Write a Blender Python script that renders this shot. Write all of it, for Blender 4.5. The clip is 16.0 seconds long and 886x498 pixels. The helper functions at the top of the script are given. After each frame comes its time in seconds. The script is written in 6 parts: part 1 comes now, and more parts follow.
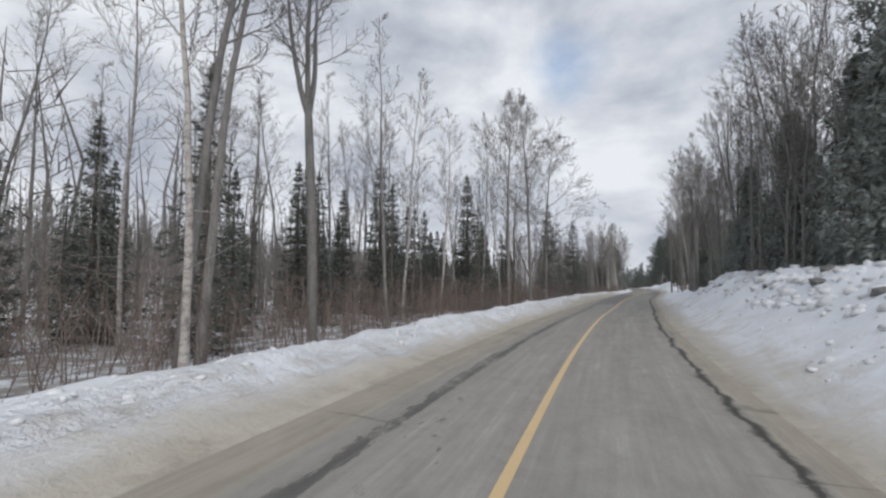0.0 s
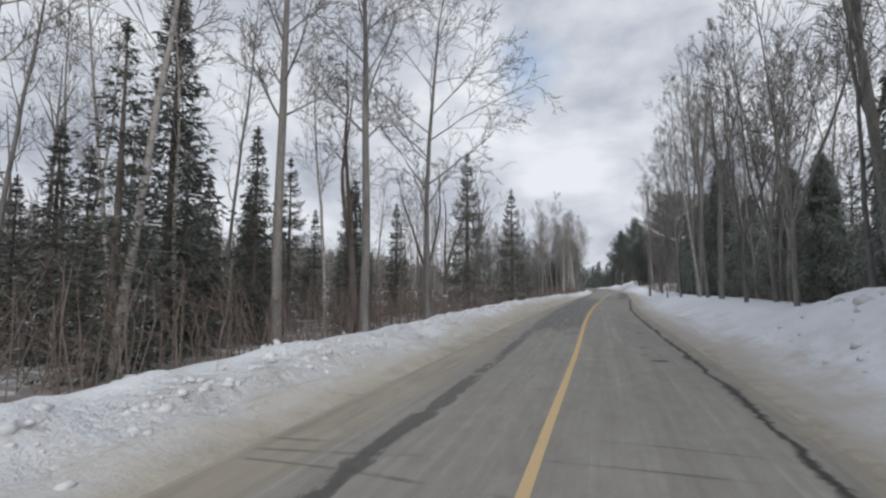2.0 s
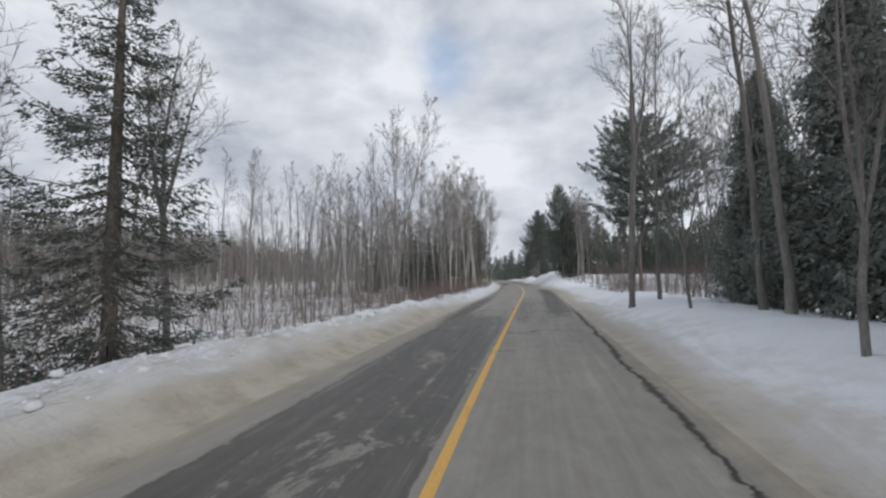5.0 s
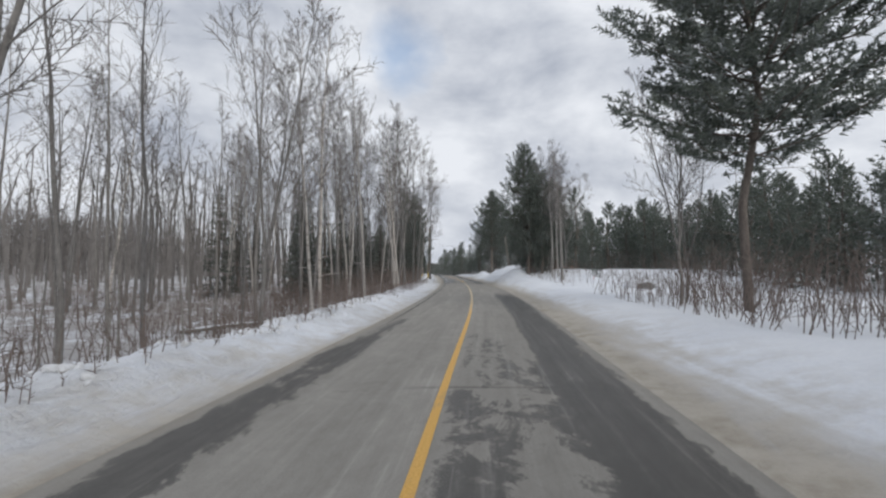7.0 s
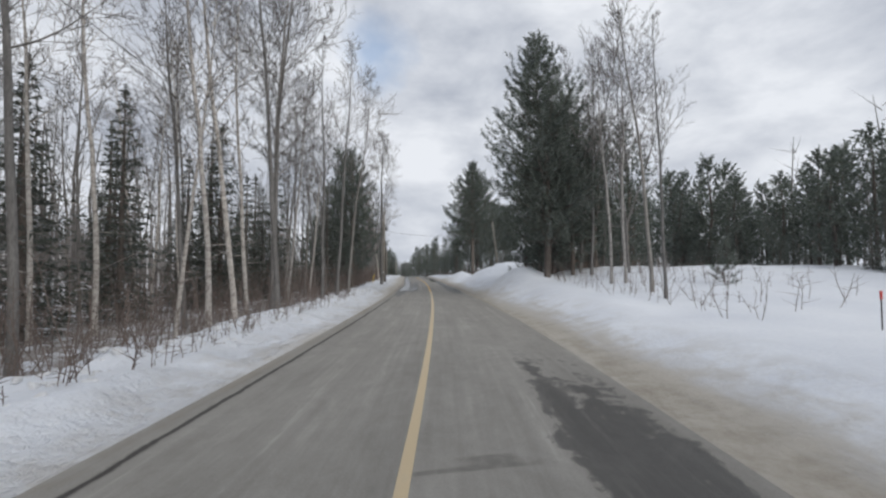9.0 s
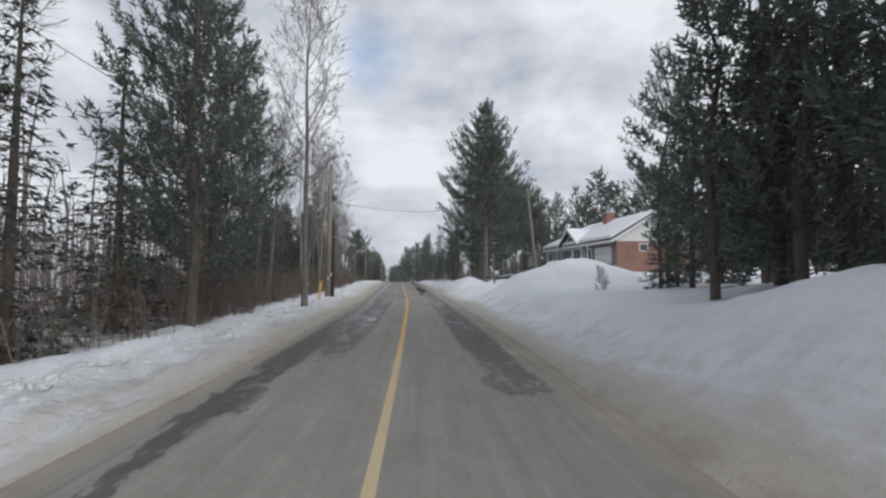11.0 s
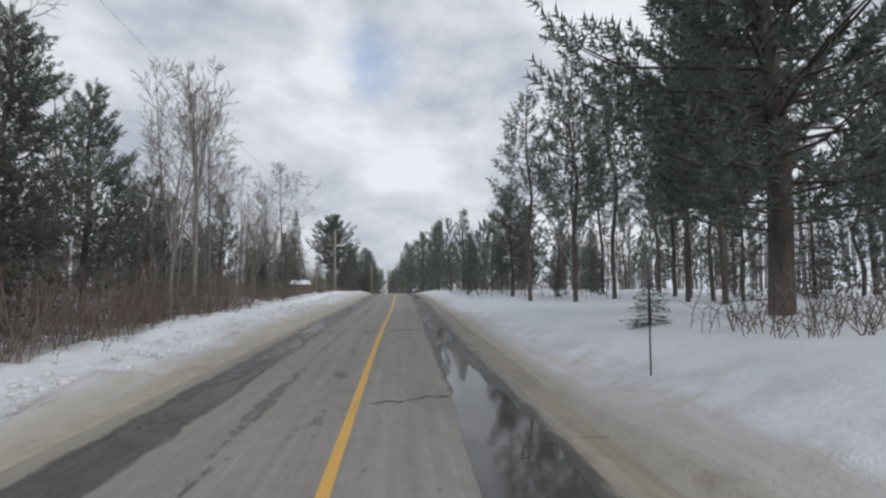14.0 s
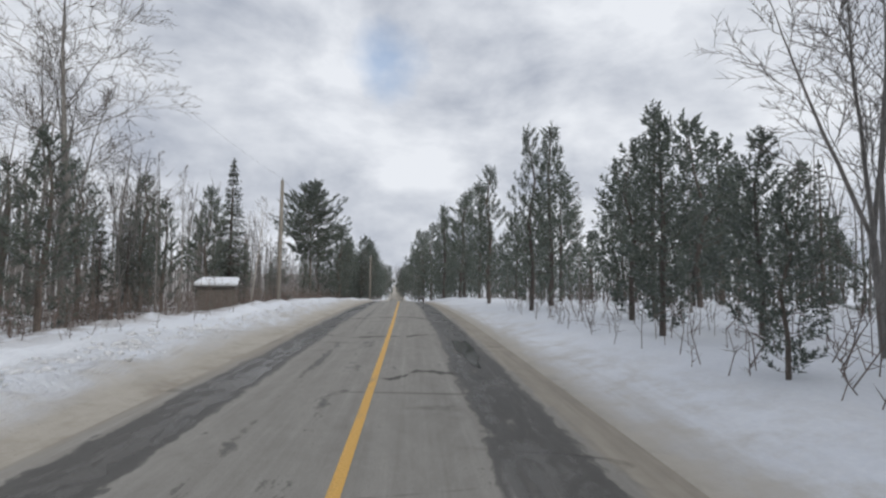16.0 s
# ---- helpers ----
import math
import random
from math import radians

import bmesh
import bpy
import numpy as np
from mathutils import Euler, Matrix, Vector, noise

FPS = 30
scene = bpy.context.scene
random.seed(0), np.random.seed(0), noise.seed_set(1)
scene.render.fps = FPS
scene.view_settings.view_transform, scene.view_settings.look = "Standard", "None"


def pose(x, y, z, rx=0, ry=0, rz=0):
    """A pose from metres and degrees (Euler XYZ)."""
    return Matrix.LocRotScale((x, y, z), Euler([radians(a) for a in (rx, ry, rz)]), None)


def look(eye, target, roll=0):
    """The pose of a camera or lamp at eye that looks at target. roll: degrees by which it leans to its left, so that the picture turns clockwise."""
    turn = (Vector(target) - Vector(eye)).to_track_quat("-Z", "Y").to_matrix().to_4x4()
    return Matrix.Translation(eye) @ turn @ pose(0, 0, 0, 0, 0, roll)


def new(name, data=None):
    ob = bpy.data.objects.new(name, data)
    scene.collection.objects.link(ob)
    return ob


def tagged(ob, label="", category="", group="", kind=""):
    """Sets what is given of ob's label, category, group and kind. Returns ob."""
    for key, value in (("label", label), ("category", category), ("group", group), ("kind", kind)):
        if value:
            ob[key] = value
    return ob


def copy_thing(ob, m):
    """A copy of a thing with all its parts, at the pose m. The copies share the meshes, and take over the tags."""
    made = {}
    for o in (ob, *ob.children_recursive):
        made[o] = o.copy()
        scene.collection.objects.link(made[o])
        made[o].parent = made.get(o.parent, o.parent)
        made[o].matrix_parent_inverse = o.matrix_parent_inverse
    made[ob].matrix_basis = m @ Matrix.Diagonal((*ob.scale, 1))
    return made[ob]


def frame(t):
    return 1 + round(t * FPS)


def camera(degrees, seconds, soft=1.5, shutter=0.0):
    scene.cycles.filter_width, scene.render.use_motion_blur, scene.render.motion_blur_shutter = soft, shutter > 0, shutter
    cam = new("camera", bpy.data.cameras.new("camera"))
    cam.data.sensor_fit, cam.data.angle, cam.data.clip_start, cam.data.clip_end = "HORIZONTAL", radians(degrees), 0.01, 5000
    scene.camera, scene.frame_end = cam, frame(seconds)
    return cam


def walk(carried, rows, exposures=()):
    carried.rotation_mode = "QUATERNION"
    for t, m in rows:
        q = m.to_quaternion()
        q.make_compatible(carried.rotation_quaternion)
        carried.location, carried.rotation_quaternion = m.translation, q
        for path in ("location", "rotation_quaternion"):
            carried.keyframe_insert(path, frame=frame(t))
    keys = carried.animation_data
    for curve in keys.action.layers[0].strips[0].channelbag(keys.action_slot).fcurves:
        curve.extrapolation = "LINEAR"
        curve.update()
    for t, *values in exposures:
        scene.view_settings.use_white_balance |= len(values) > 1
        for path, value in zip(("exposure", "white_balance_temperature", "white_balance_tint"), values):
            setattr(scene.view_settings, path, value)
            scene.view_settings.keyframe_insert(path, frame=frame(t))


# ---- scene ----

# ---------------------------------------------------------------- camera
PATH = [
    (0, (0.000, 0.000, 1.7), (-0.3312, 0.9401, 0.0811), -0.28),
    (0.5, (-0.004, 5.863, 1.7), (-0.3118, 0.9466, 0.0823), -0.27),
    (1, (0.063, 11.732, 1.7), (-0.2910, 0.9533, 0.0814), -0.18),
    (1.5, (0.252, 17.559, 1.7), (-0.2682, 0.9600, 0.0803), -0.17),
    (2, (0.559, 23.252, 1.7), (-0.2467, 0.9658, 0.0793), -0.11),
    (2.5, (1.031, 28.924, 1.7), (-0.2261, 0.9710, 0.0778), 0.12),
    (3, (1.559, 34.545, 1.7), (-0.2061, 0.9756, 0.0754), 0.26),
    (3.5, (2.078, 40.098, 1.7), (-0.1822, 0.9806, 0.0715), 0.51),
    (4, (2.609, 45.598, 1.7), (-0.1538, 0.9854, 0.0729), 0.29),
    (4.5, (3.195, 50.998, 1.7), (-0.1209, 0.9899, 0.0745), -0.09),
    (5, (3.803, 56.321, 1.7), (-0.0671, 0.9959, 0.0598), -0.15),
    (5.8, (4.791, 65.035, 1.7), (-0.0255, 0.9982, 0.0550), 0.0),
    (6.6, (5.899, 74.028, 1.7), (0.0163, 0.9986, 0.0501), 0.1),
    (7.5, (7.201, 84.522, 1.7), (0.0633, 0.9970, 0.0447), 0.29),
    (8, (7.943, 90.495, 1.7), (0.0743, 0.9961, 0.0470), -0.02),
    (8.5, (8.694, 96.503, 1.7), (0.0841, 0.9954, 0.0468), -0.26),
    (9, (9.364, 102.529, 1.7), (0.0930, 0.9946, 0.0463), -0.24),
    (9.5, (9.972, 108.571, 1.7), (0.1000, 0.9939, 0.0470), 0.08),
    (10.3, (10.835, 118.493, 1.7), (0.1048, 0.9932, 0.0514), 0.0),
    (11.1, (11.556, 128.785, 1.7), (0.1096, 0.9924, 0.0557), 0.0),
    (12, (12.185, 140.828, 1.7), (0.1149, 0.9915, 0.0607), 0.10),
    (12.5, (12.497, 147.686, 1.7), (0.1121, 0.9918, 0.0621), -0.37),
    (13, (12.742, 154.520, 1.7), (0.1103, 0.9919, 0.0632), -0.28),
    (13.5, (12.941, 161.347, 1.7), (0.1068, 0.9921, 0.0655), -0.34),
    (14, (13.047, 168.204, 1.7), (0.1030, 0.9925, 0.0661), -0.14),
    (14.5, (13.103, 175.097, 1.7), (0.0975, 0.9931, 0.0654), 0.00),
    (15, (13.161, 182.025, 1.7), (0.0923, 0.9937, 0.0638), -0.03),
    (15.5, (13.244, 189.001, 1.7), (0.0866, 0.9942, 0.0644), 0.44),
    (16, (13.370, 196.046, 1.7), (0.0784, 0.9949, 0.0634), 0.81),
]
cam = camera(90.0, 16.0, soft=2.4)
walk(cam, [(t, look(e, Vector(e) + Vector(d), r)) for t, e, d, r in PATH])

# ---------------------------------------------------------------- sky and sun
SUN_UP, SUN_TURN = radians(32), radians(150)
world = bpy.data.worlds.new("sky")
scene.world = world
world.use_nodes = True
wn, wl = world.node_tree.nodes, world.node_tree.links
wn.clear()


def wnode(kind, **inputs):
    n = wn.new(kind)
    for k, v in inputs.items():
        n.inputs[k.replace("_", " ")].default_value = v
    return n


w_out, w_bg = wnode("ShaderNodeOutputWorld"), wnode("ShaderNodeBackground", Strength=0.1)
w_sky = wn.new("ShaderNodeTexSky")
w_sky.sky_type, w_sky.sun_disc = "NISHITA", False
w_sky.sun_elevation, w_sky.sun_rotation = SUN_UP, SUN_TURN
w_co = wn.new("ShaderNodeTexCoord")
w_map = wnode("ShaderNodeMapping")
w_map.inputs["Scale"].default_value = (1.0, 1.0, 1.9)
w_big = wnode("ShaderNodeTexNoise", Scale=3.4, Detail=8.0, Roughness=0.56, Distortion=0.15)
w_tone = wn.new("ShaderNodeValToRGB")
w_tone.color_ramp.elements[0].position, w_tone.color_ramp.elements[0].color = 0.34, (4.25, 4.63, 5.42, 1)
w_tone.color_ramp.elements[1].position, w_tone.color_ramp.elements[1].color = 0.64, (8.15, 8.45, 8.98, 1)
w_hole = wnode("ShaderNodeVectorMath")
w_hole.operation = "DISTANCE"
w_hole.inputs[1].default_value = Vector((-0.066, 0.894, 0.443)).normalized()
w_wob = wnode("ShaderNodeTexNoise", Scale=6.0, Detail=4.0, Roughness=0.6)
w_add = wn.new("ShaderNodeMath")
w_add.operation = "MULTIPLY_ADD"
w_add.inputs[1].default_value = 0.22
w_gap = wn.new("ShaderNodeMapRange")
w_gap.inputs["From Min"].default_value, w_gap.inputs["From Max"].default_value = 0.11, 0.205
w_gap.inputs["To Min"].default_value, w_gap.inputs["To Max"].default_value = 0.25, 1.0
w_lift = wn.new("ShaderNodeMix")
w_lift.data_type, w_lift.blend_type = "RGBA", "MULTIPLY"
w_lift.inputs["Factor"].default_value, w_lift.inputs["B"].default_value = 1.0, (2.2, 1.95, 1.75, 1)
w_mix = wn.new("ShaderNodeMix")
w_mix.data_type = "RGBA"
for a, b in ((w_co.outputs["Generated"], w_map.inputs["Vector"]), (w_map.outputs[0], w_big.inputs["Vector"]),
             (w_co.outputs["Generated"], w_wob.inputs["Vector"]), (w_co.outputs["Generated"], w_hole.inputs[0]),
             (w_wob.outputs[0], w_add.inputs[0]), (w_hole.outputs["Value"], w_add.inputs[2]),
             (w_add.outputs[0], w_gap.inputs["Value"]), (w_big.outputs[0], w_tone.inputs["Fac"]),
             (w_gap.outputs["Result"], w_mix.inputs["Factor"]), (w_lift.outputs["Result"], w_mix.inputs["A"]), (w_sky.outputs[0], w_lift.inputs["A"]),
             (w_tone.outputs[0], w_mix.inputs["B"]), (w_mix.outputs["Result"], w_bg.inputs["Color"]),
             (w_bg.outputs[0], w_out.inputs["Surface"])):
    wl.new(a, b)
sun = new("sun", bpy.data.lights.new("sun", "SUN"))
sun.data.energy, sun.data.angle, sun.data.color = 1.5, radians(40), (1.0, 0.97, 0.92)
sun.matrix_world = look((0, 0, 60), Vector((0, 0, 60)) - Vector((math.sin(SUN_TURN) * math.cos(SUN_UP), math.cos(SUN_TURN) * math.cos(SUN_UP), math.sin(SUN_UP))))


# ---------------------------------------------------------------- materials
class Mat:
    """A node material in the making."""

    def __init__(self, name, rough=0.8, metal=0.0, spec=0.3):
        self.m = bpy.data.materials.new(name)
        self.m.use_nodes = True
        self.t = self.m.node_tree
        self.b = self.t.nodes["Principled BSDF"]
        self.set(self.b, "Roughness", rough), self.set(self.b, "Metallic", metal), self.set(self.b, "Specular IOR Level", spec)
        self.co = self.t.nodes.new("ShaderNodeTexCoord")

    def set(self, node, socket, value):
        if isinstance(value, bpy.types.NodeSocket):
            self.t.links.new(value, node.inputs[socket])
        elif isinstance(value, tuple) and len(value) == 3 and node.inputs[socket].type == "RGBA":
            node.inputs[socket].default_value = (*value, 1)
        else:
            node.inputs[socket].default_value = value

    def space(self, which="Object", scale=(1, 1, 1)):
        n = self.t.nodes.new("ShaderNodeMapping")
        self.set(n, "Vector", self.co.outputs[which]), self.set(n, "Scale", scale)
        return n.outputs[0]

    def noise(self, vec, scale, detail=5.0, rough=0.6, warp=0.0):
        n = self.t.nodes.new("ShaderNodeTexNoise")
        self.set(n, "Vector", vec), self.set(n, "Scale", scale), self.set(n, "Detail", detail)
        self.set(n, "Roughness", rough), self.set(n, "Distortion", warp)
        return n.outputs[0]

    def ramp(self, fac, stops):
        n = self.t.nodes.new("ShaderNodeValToRGB")
        e = n.color_ramp.elements
        while len(e) < len(stops):
            e.new(0.5)
        for k, (p, c) in zip(e, stops):
            k.position, k.color = p, (c, c, c, 1) if isinstance(c, (int, float)) else (*c, 1)
        self.set(n, "Fac", fac)
        return n.outputs[0]

    def mix(self, fac, a, b, how="MIX"):
        n = self.t.nodes.new("ShaderNodeMix")
        n.data_type, n.blend_type = "RGBA", how
        self.set(n, "Factor", fac), self.set(n, "A", a if not isinstance(a, tuple) else (*a, 1)), self.set(n, "B", b if not isinstance(b, tuple) else (*b, 1))
        return n.outputs["Result"]

    def math(self, how, a, b=0.0, c=0.0):
        n = self.t.nodes.new("ShaderNodeMath")
        n.operation = how
        for i, v in enumerate((a, b, c)):
            self.set(n, i, v)
        return n.outputs[0]

    def step(self, v, lo, hi, a=0.0, b=1.0):
        n = self.t.nodes.new("ShaderNodeMapRange")
        n.interpolation_type = "SMOOTHSTEP"
        for i, x in enumerate((v, lo, hi, a, b)):
            self.set(n, i, x)
        return n.outputs[0]

    def uv(self):
        n = self.t.nodes.new("ShaderNodeSeparateXYZ")
        self.set(n, 0, self.co.outputs["UV"])
        return n.outputs[0], n.outputs[1]

    def random(self):
        return self.t.nodes.new("ShaderNodeObjectInfo").outputs["Random"]

    def island(self):
        return self.t.nodes.new("ShaderNodeNewGeometry").outputs["Random Per Island"]

    def bump(self, height, strength=0.3, distance=0.05):
        n = self.t.nodes.new("ShaderNodeBump")
        self.set(n, "Height", height), self.set(n, "Strength", strength), self.set(n, "Distance", distance)
        self.set(self.b, "Normal", n.outputs[0])

    def done(self, colour, rough=None):
        self.set(self.b, "Base Color", colour)
        if rough is not None:
            self.set(self.b, "Roughness", rough)
        return self.m


def plain(name, dark, light, scale=6.0, rough=0.7, metal=0.0, bump=0.2, stretch=(1, 1, 1), spec=0.3):
    """A two-tone, two-scale surface with a little relief."""
    k = Mat(name, rough, metal, spec)
    v = k.space("Object", stretch)
    a, b = k.noise(v, scale, 6), k.noise(v, scale * 7, 3)
    f = k.math("ADD", k.math("MULTIPLY", a, 0.65), k.math("MULTIPLY", b, 0.35))
    k.bump(b, bump, 0.02)
    return k.done(k.ramp(f, [(0.3, dark), (0.7, light)]))


def snow_material():
    """Snow: clean far from the road, brown with sand and salt close to it, littered under the woods."""
    k = Mat("snow_ground", 0.75, spec=0.25)
    u, y = k.uv()
    v = k.space("Object")
    big, mid, fine = k.noise(v, 0.35, 6), k.noise(v, 1.6, 7, 0.65), k.noise(v, 14.0, 4)
    base = k.ramp(k.math("ADD", k.math("MULTIPLY", big, 0.6), k.math("MULTIPLY", fine, 0.4)), [(0.25, (0.64, 0.67, 0.73)), (0.7, (0.83, 0.85, 0.88))])
    along = k.noise(k.space("UV", (1.0, 0.12, 1)), 1.3, 6, 0.65, 0.6)
    w = k.math("MULTIPLY_ADD", along, -1.9, k.math("ABSOLUTE", u))
    swept = k.math("MULTIPLY", k.math("MULTIPLY", k.step(y, 76.0, 90.0), k.step(y, 124.0, 140.0, 1.0, 0.0)), k.step(u, -0.5, 0.5, 0.75, 0.0))
    w = k.math("ADD", w, swept)
    sand = k.step(w, 2.35, 3.75, 1.0, 0.0)
    slush = k.ramp(k.math("ADD", k.math("MULTIPLY", mid, 0.34), k.math("ADD", k.math("MULTIPLY", along, 0.42), k.math("MULTIPLY", k.noise(v, 5.0, 6, 0.75), 0.24))), [(0.3, (0.22, 0.19, 0.15)), (0.5, (0.39, 0.355, 0.30)), (0.7, (0.58, 0.555, 0.51))])
    c = k.mix(sand, base, slush)
    grime = k.math("MULTIPLY", k.step(w, 2.6, 5.2, 0.65, 0.0), k.step(mid, 0.40, 0.66))
    c = k.mix(grime, c, (0.45, 0.415, 0.36))
    # leaf litter and bare earth under the left-hand woods
    woods = k.math("MULTIPLY", k.math("MULTIPLY", k.step(u, -8.2, -6.2, 1.0, 0.0), k.step(u, -60.0, -20.0, 0.8, 1.0)), k.step(k.math("ADD", k.math("MULTIPLY", big, 0.4), k.math("MULTIPLY", mid, 0.6)), 0.40, 0.52))
    open_marsh = k.math("MULTIPLY", k.step(y, 44.0, 54.0), k.step(y, 96.0, 106.0, 1.0, 0.0))
    woods = k.math("MULTIPLY", woods, k.math("MULTIPLY_ADD", open_marsh, -0.25, 1.0))
    woods = k.math("MAXIMUM", woods, k.step(u, -62.0, -44.0, 0.85, 0.0))
    litter = k.ramp(fine, [(0.3, (0.11, 0.087, 0.068)), (0.7, (0.25, 0.202, 0.16))])
    c = k.mix(k.math("MULTIPLY", woods, 0.8), c, litter)
    lumps = k.t.nodes.new("ShaderNodeTexVoronoi")
    k.set(lumps, "Vector", k.mix(0.12, v, k.noise(v, 3.0, 4))), k.set(lumps, "Scale", 4.2), k.set(lumps, "Detail", 4.0), k.set(lumps, "Roughness", 0.7)
    broken = k.math("MULTIPLY", k.math("MULTIPLY", k.step(w, 2.9, 3.5), k.step(w, 4.0, 5.2, 1.0, 0.0)), k.math("MULTIPLY", lumps.outputs["Distance"], k.step(u, -0.5, 0.5, -0.85, 0.0)))
    broken = k.math("MULTIPLY", broken, k.step(big, 0.38, 0.58, 0.15, 1.0))
    calm = k.step(u, 3.2, 5.0, 0.8, 0.55)
    k.bump(k.math("ADD", broken, k.math("ADD", k.math("MULTIPLY", mid, calm), k.math("MULTIPLY", fine, 0.22))), 0.7, 0.14)
    return k.done(c)


SEEPS = ((57.0, 0.05, -2.2, -0.2), (70.0, 0.08, -2.3, 2.0), (78.0, 0.1, -2.3, 2.2), (143.5, 0.05, -2.4, 1.2), (152.0, 0.10, -1.2, 1.6), (158.2, 0.06, -0.4, 1.6), (162.6, 0.30, -1.9, 1.3), (164.8, 0.24, -1.8, 0.9),
         (166.6, 0.10, -0.5, 1.2), (174.2, 0.05, -0.1, 1.7), (183.0, 0.10, -1.9, 1.4), (190.5, 0.06, -0.2, 1.8), (203.9, 0.16, 0.1, 2.2), (209.0, 0.12, -2.2, 2.0), (215.0, 0.2, -1.8, 1.9))
POTHOLES = ((34.1, 1.72, 0.15, 0.2), (34.9, 1.50, 0.07, 0.1), (36.2, 1.62, 0.1, 0.13), (39.9, 1.82, 0.12, 0.15), (40.7, 1.76, 0.08, 0.12))


def asphalt_material():
    """Old salted asphalt: pale and dry between the wheels, dark where it is wet, cracked along the edge."""
    k = Mat("asphalt", 0.8, spec=0.35)
    u, y = k.uv()
    v = k.space("UV")
    long, patch = k.noise(k.space("UV", (1.0, 0.05, 1)), 1.6, 7, 0.66, 0.3), k.noise(k.space("UV", (1.0, 0.45, 1)), 1.3, 9, 0.74, 0.9)
    streak, ragged = k.noise(k.space("UV", (7.0, 0.16, 1)), 1.0, 6, 0.7), k.noise(k.space("UV", (1.0, 0.6, 1)), 4.5, 8, 0.75, 0.5)
    grit, cloud = k.noise(v, 55.0, 4, 0.75), k.noise(v, 0.5, 6, 0.65)

    def blend(*terms):
        s = 0.0
        for n, w in terms:
            s = k.math("MULTIPLY_ADD", n, w, s)
        return s

    dry = k.ramp(blend((long, 0.2), (streak, 0.2), (patch, 0.22), (ragged, 0.16), (grit, 0.22)), [(0.36, (0.175, 0.166, 0.150)), (0.5, (0.276, 0.263, 0.239)), (0.66, (0.405, 0.388, 0.357))])
    wetcol = k.ramp(blend((grit, 0.3), (streak, 0.4), (patch, 0.3)), [(0.34, (0.028, 0.027, 0.026)), (0.5, (0.07, 0.067, 0.062)), (0.66, (0.165, 0.156, 0.142))])
    uw = k.math("MULTIPLY_ADD", k.math("SUBTRACT", blend((long, 0.5), (patch, 0.3), (ragged, 0.2)), 0.5), 2.0, u)

    def band(mid, half, soft_):
        return k.step(k.math("ABSOLUTE", k.math("SUBTRACT", u, mid)), half - soft_, half + soft_, 1.0, 0.0)

    def zone(a, b, c_, d):
        return k.math("MULTIPLY", k.step(y, a, b), k.step(y, c_, d, 1.0, 0.0))

    early, marsh, middle, late = k.step(y, 30.0, 46.0, 1.0, 0.0), zone(32.0, 44.0, 70.0, 88.0), zone(68.0, 82.0, 106.0, 116.0), k.step(y, 126.0, 140.0)
    left_lane = k.step(u, -0.16, -0.08, 1.0, 0.0)
    edge = zone(90.0, 98.0, 126.0, 134.0)
    score = k.math("MULTIPLY", band(-2.0, 0.26, 0.2), k.math("MULTIPLY_ADD", edge, -0.4, 0.62))
    for m_, s_ in ((k.math("MULTIPLY", marsh, k.math("MULTIPLY", left_lane, k.step(u, -2.4, -2.1))), 0.66),
                   (k.math("MULTIPLY", early, k.math("MULTIPLY", left_lane, band(-1.2, 0.7, 0.5))), 0.3),
                   (k.math("MULTIPLY", middle, band(1.75, 0.55, 0.3)), 0.8), (k.math("MULTIPLY", zone(66.0, 76.0, 88.0, 96.0), band(0.9, 1.0, 0.4)), 0.5), (k.math("MULTIPLY", zone(66.0, 76.0, 88.0, 96.0), band(-2.1, 0.4, 0.3)), 0.75),
                   (k.math("MULTIPLY", late, band(1.9, 0.55, 0.3)), 0.78), (k.math("MULTIPLY", late, band(-2.05, 0.42, 0.25)), 0.85), (k.math("MULTIPLY", zone(132.0, 140.0, 156.0, 166.0), band(-1.6, 0.8, 0.3)), 0.72), (k.math("MULTIPLY", late, band(-1.1, 0.16, 0.15)), 0.5), (k.math("MULTIPLY", late, band(-0.42, 0.24, 0.15)), 0.42),
                   (k.math("MULTIPLY", zone(155.0, 158.0, 165.0, 168.0), band(-0.9, 1.2, 0.3)), 0.5), (k.math("MULTIPLY", late, band(0.0, 2.2, 0.2)), 0.30)):
        score = k.math("MAXIMUM", score, k.math("MULTIPLY", m_, s_))
    uneven = k.math("SUBTRACT", blend((patch, 0.5), (long, 0.22), (ragged, 0.28)), 0.5)
    score = k.math("MULTIPLY_ADD", uneven, 2.9, score)
    wet = k.math("MULTIPLY", k.step(score, 0.46, 0.62), k.step(blend((grit, 0.5), (streak, 0.5)), 0.3, 0.62, 0.72, 1.0))
    c = k.mix(wet, dry, wetcol)
    # meltwater seeping out of cracks that run across the lanes
    wave, fray = k.noise(k.space("UV", (0.55, 0.08, 1)), 1.0, 3, 0.55), k.noise(k.space("UV", (1.6, 1.1, 1)), 1.2, 7, 0.7)
    seep = 0.0
    for y0, half, u0, u1 in SEEPS:
        gap = k.math("ABSOLUTE", k.math("SUBTRACT", y, k.math("MULTIPLY_ADD", wave, 3.2, y0 - 1.6)))
        one = k.step(k.math("SUBTRACT", gap, k.math("MULTIPLY", k.math("SUBTRACT", fray, 0.42), half * 7.0)), -0.04, 0.05, 1.0, 0.0)
        seep = k.math("MAXIMUM", seep, k.math("MULTIPLY", one, k.math("MULTIPLY", k.step(uw, u0 - 0.2, u0 + 0.2), k.step(uw, u1 - 0.2, u1 + 0.2, 1.0, 0.0))))
    c = k.mix(k.math("MULTIPLY", seep, 0.93), c, wetcol)
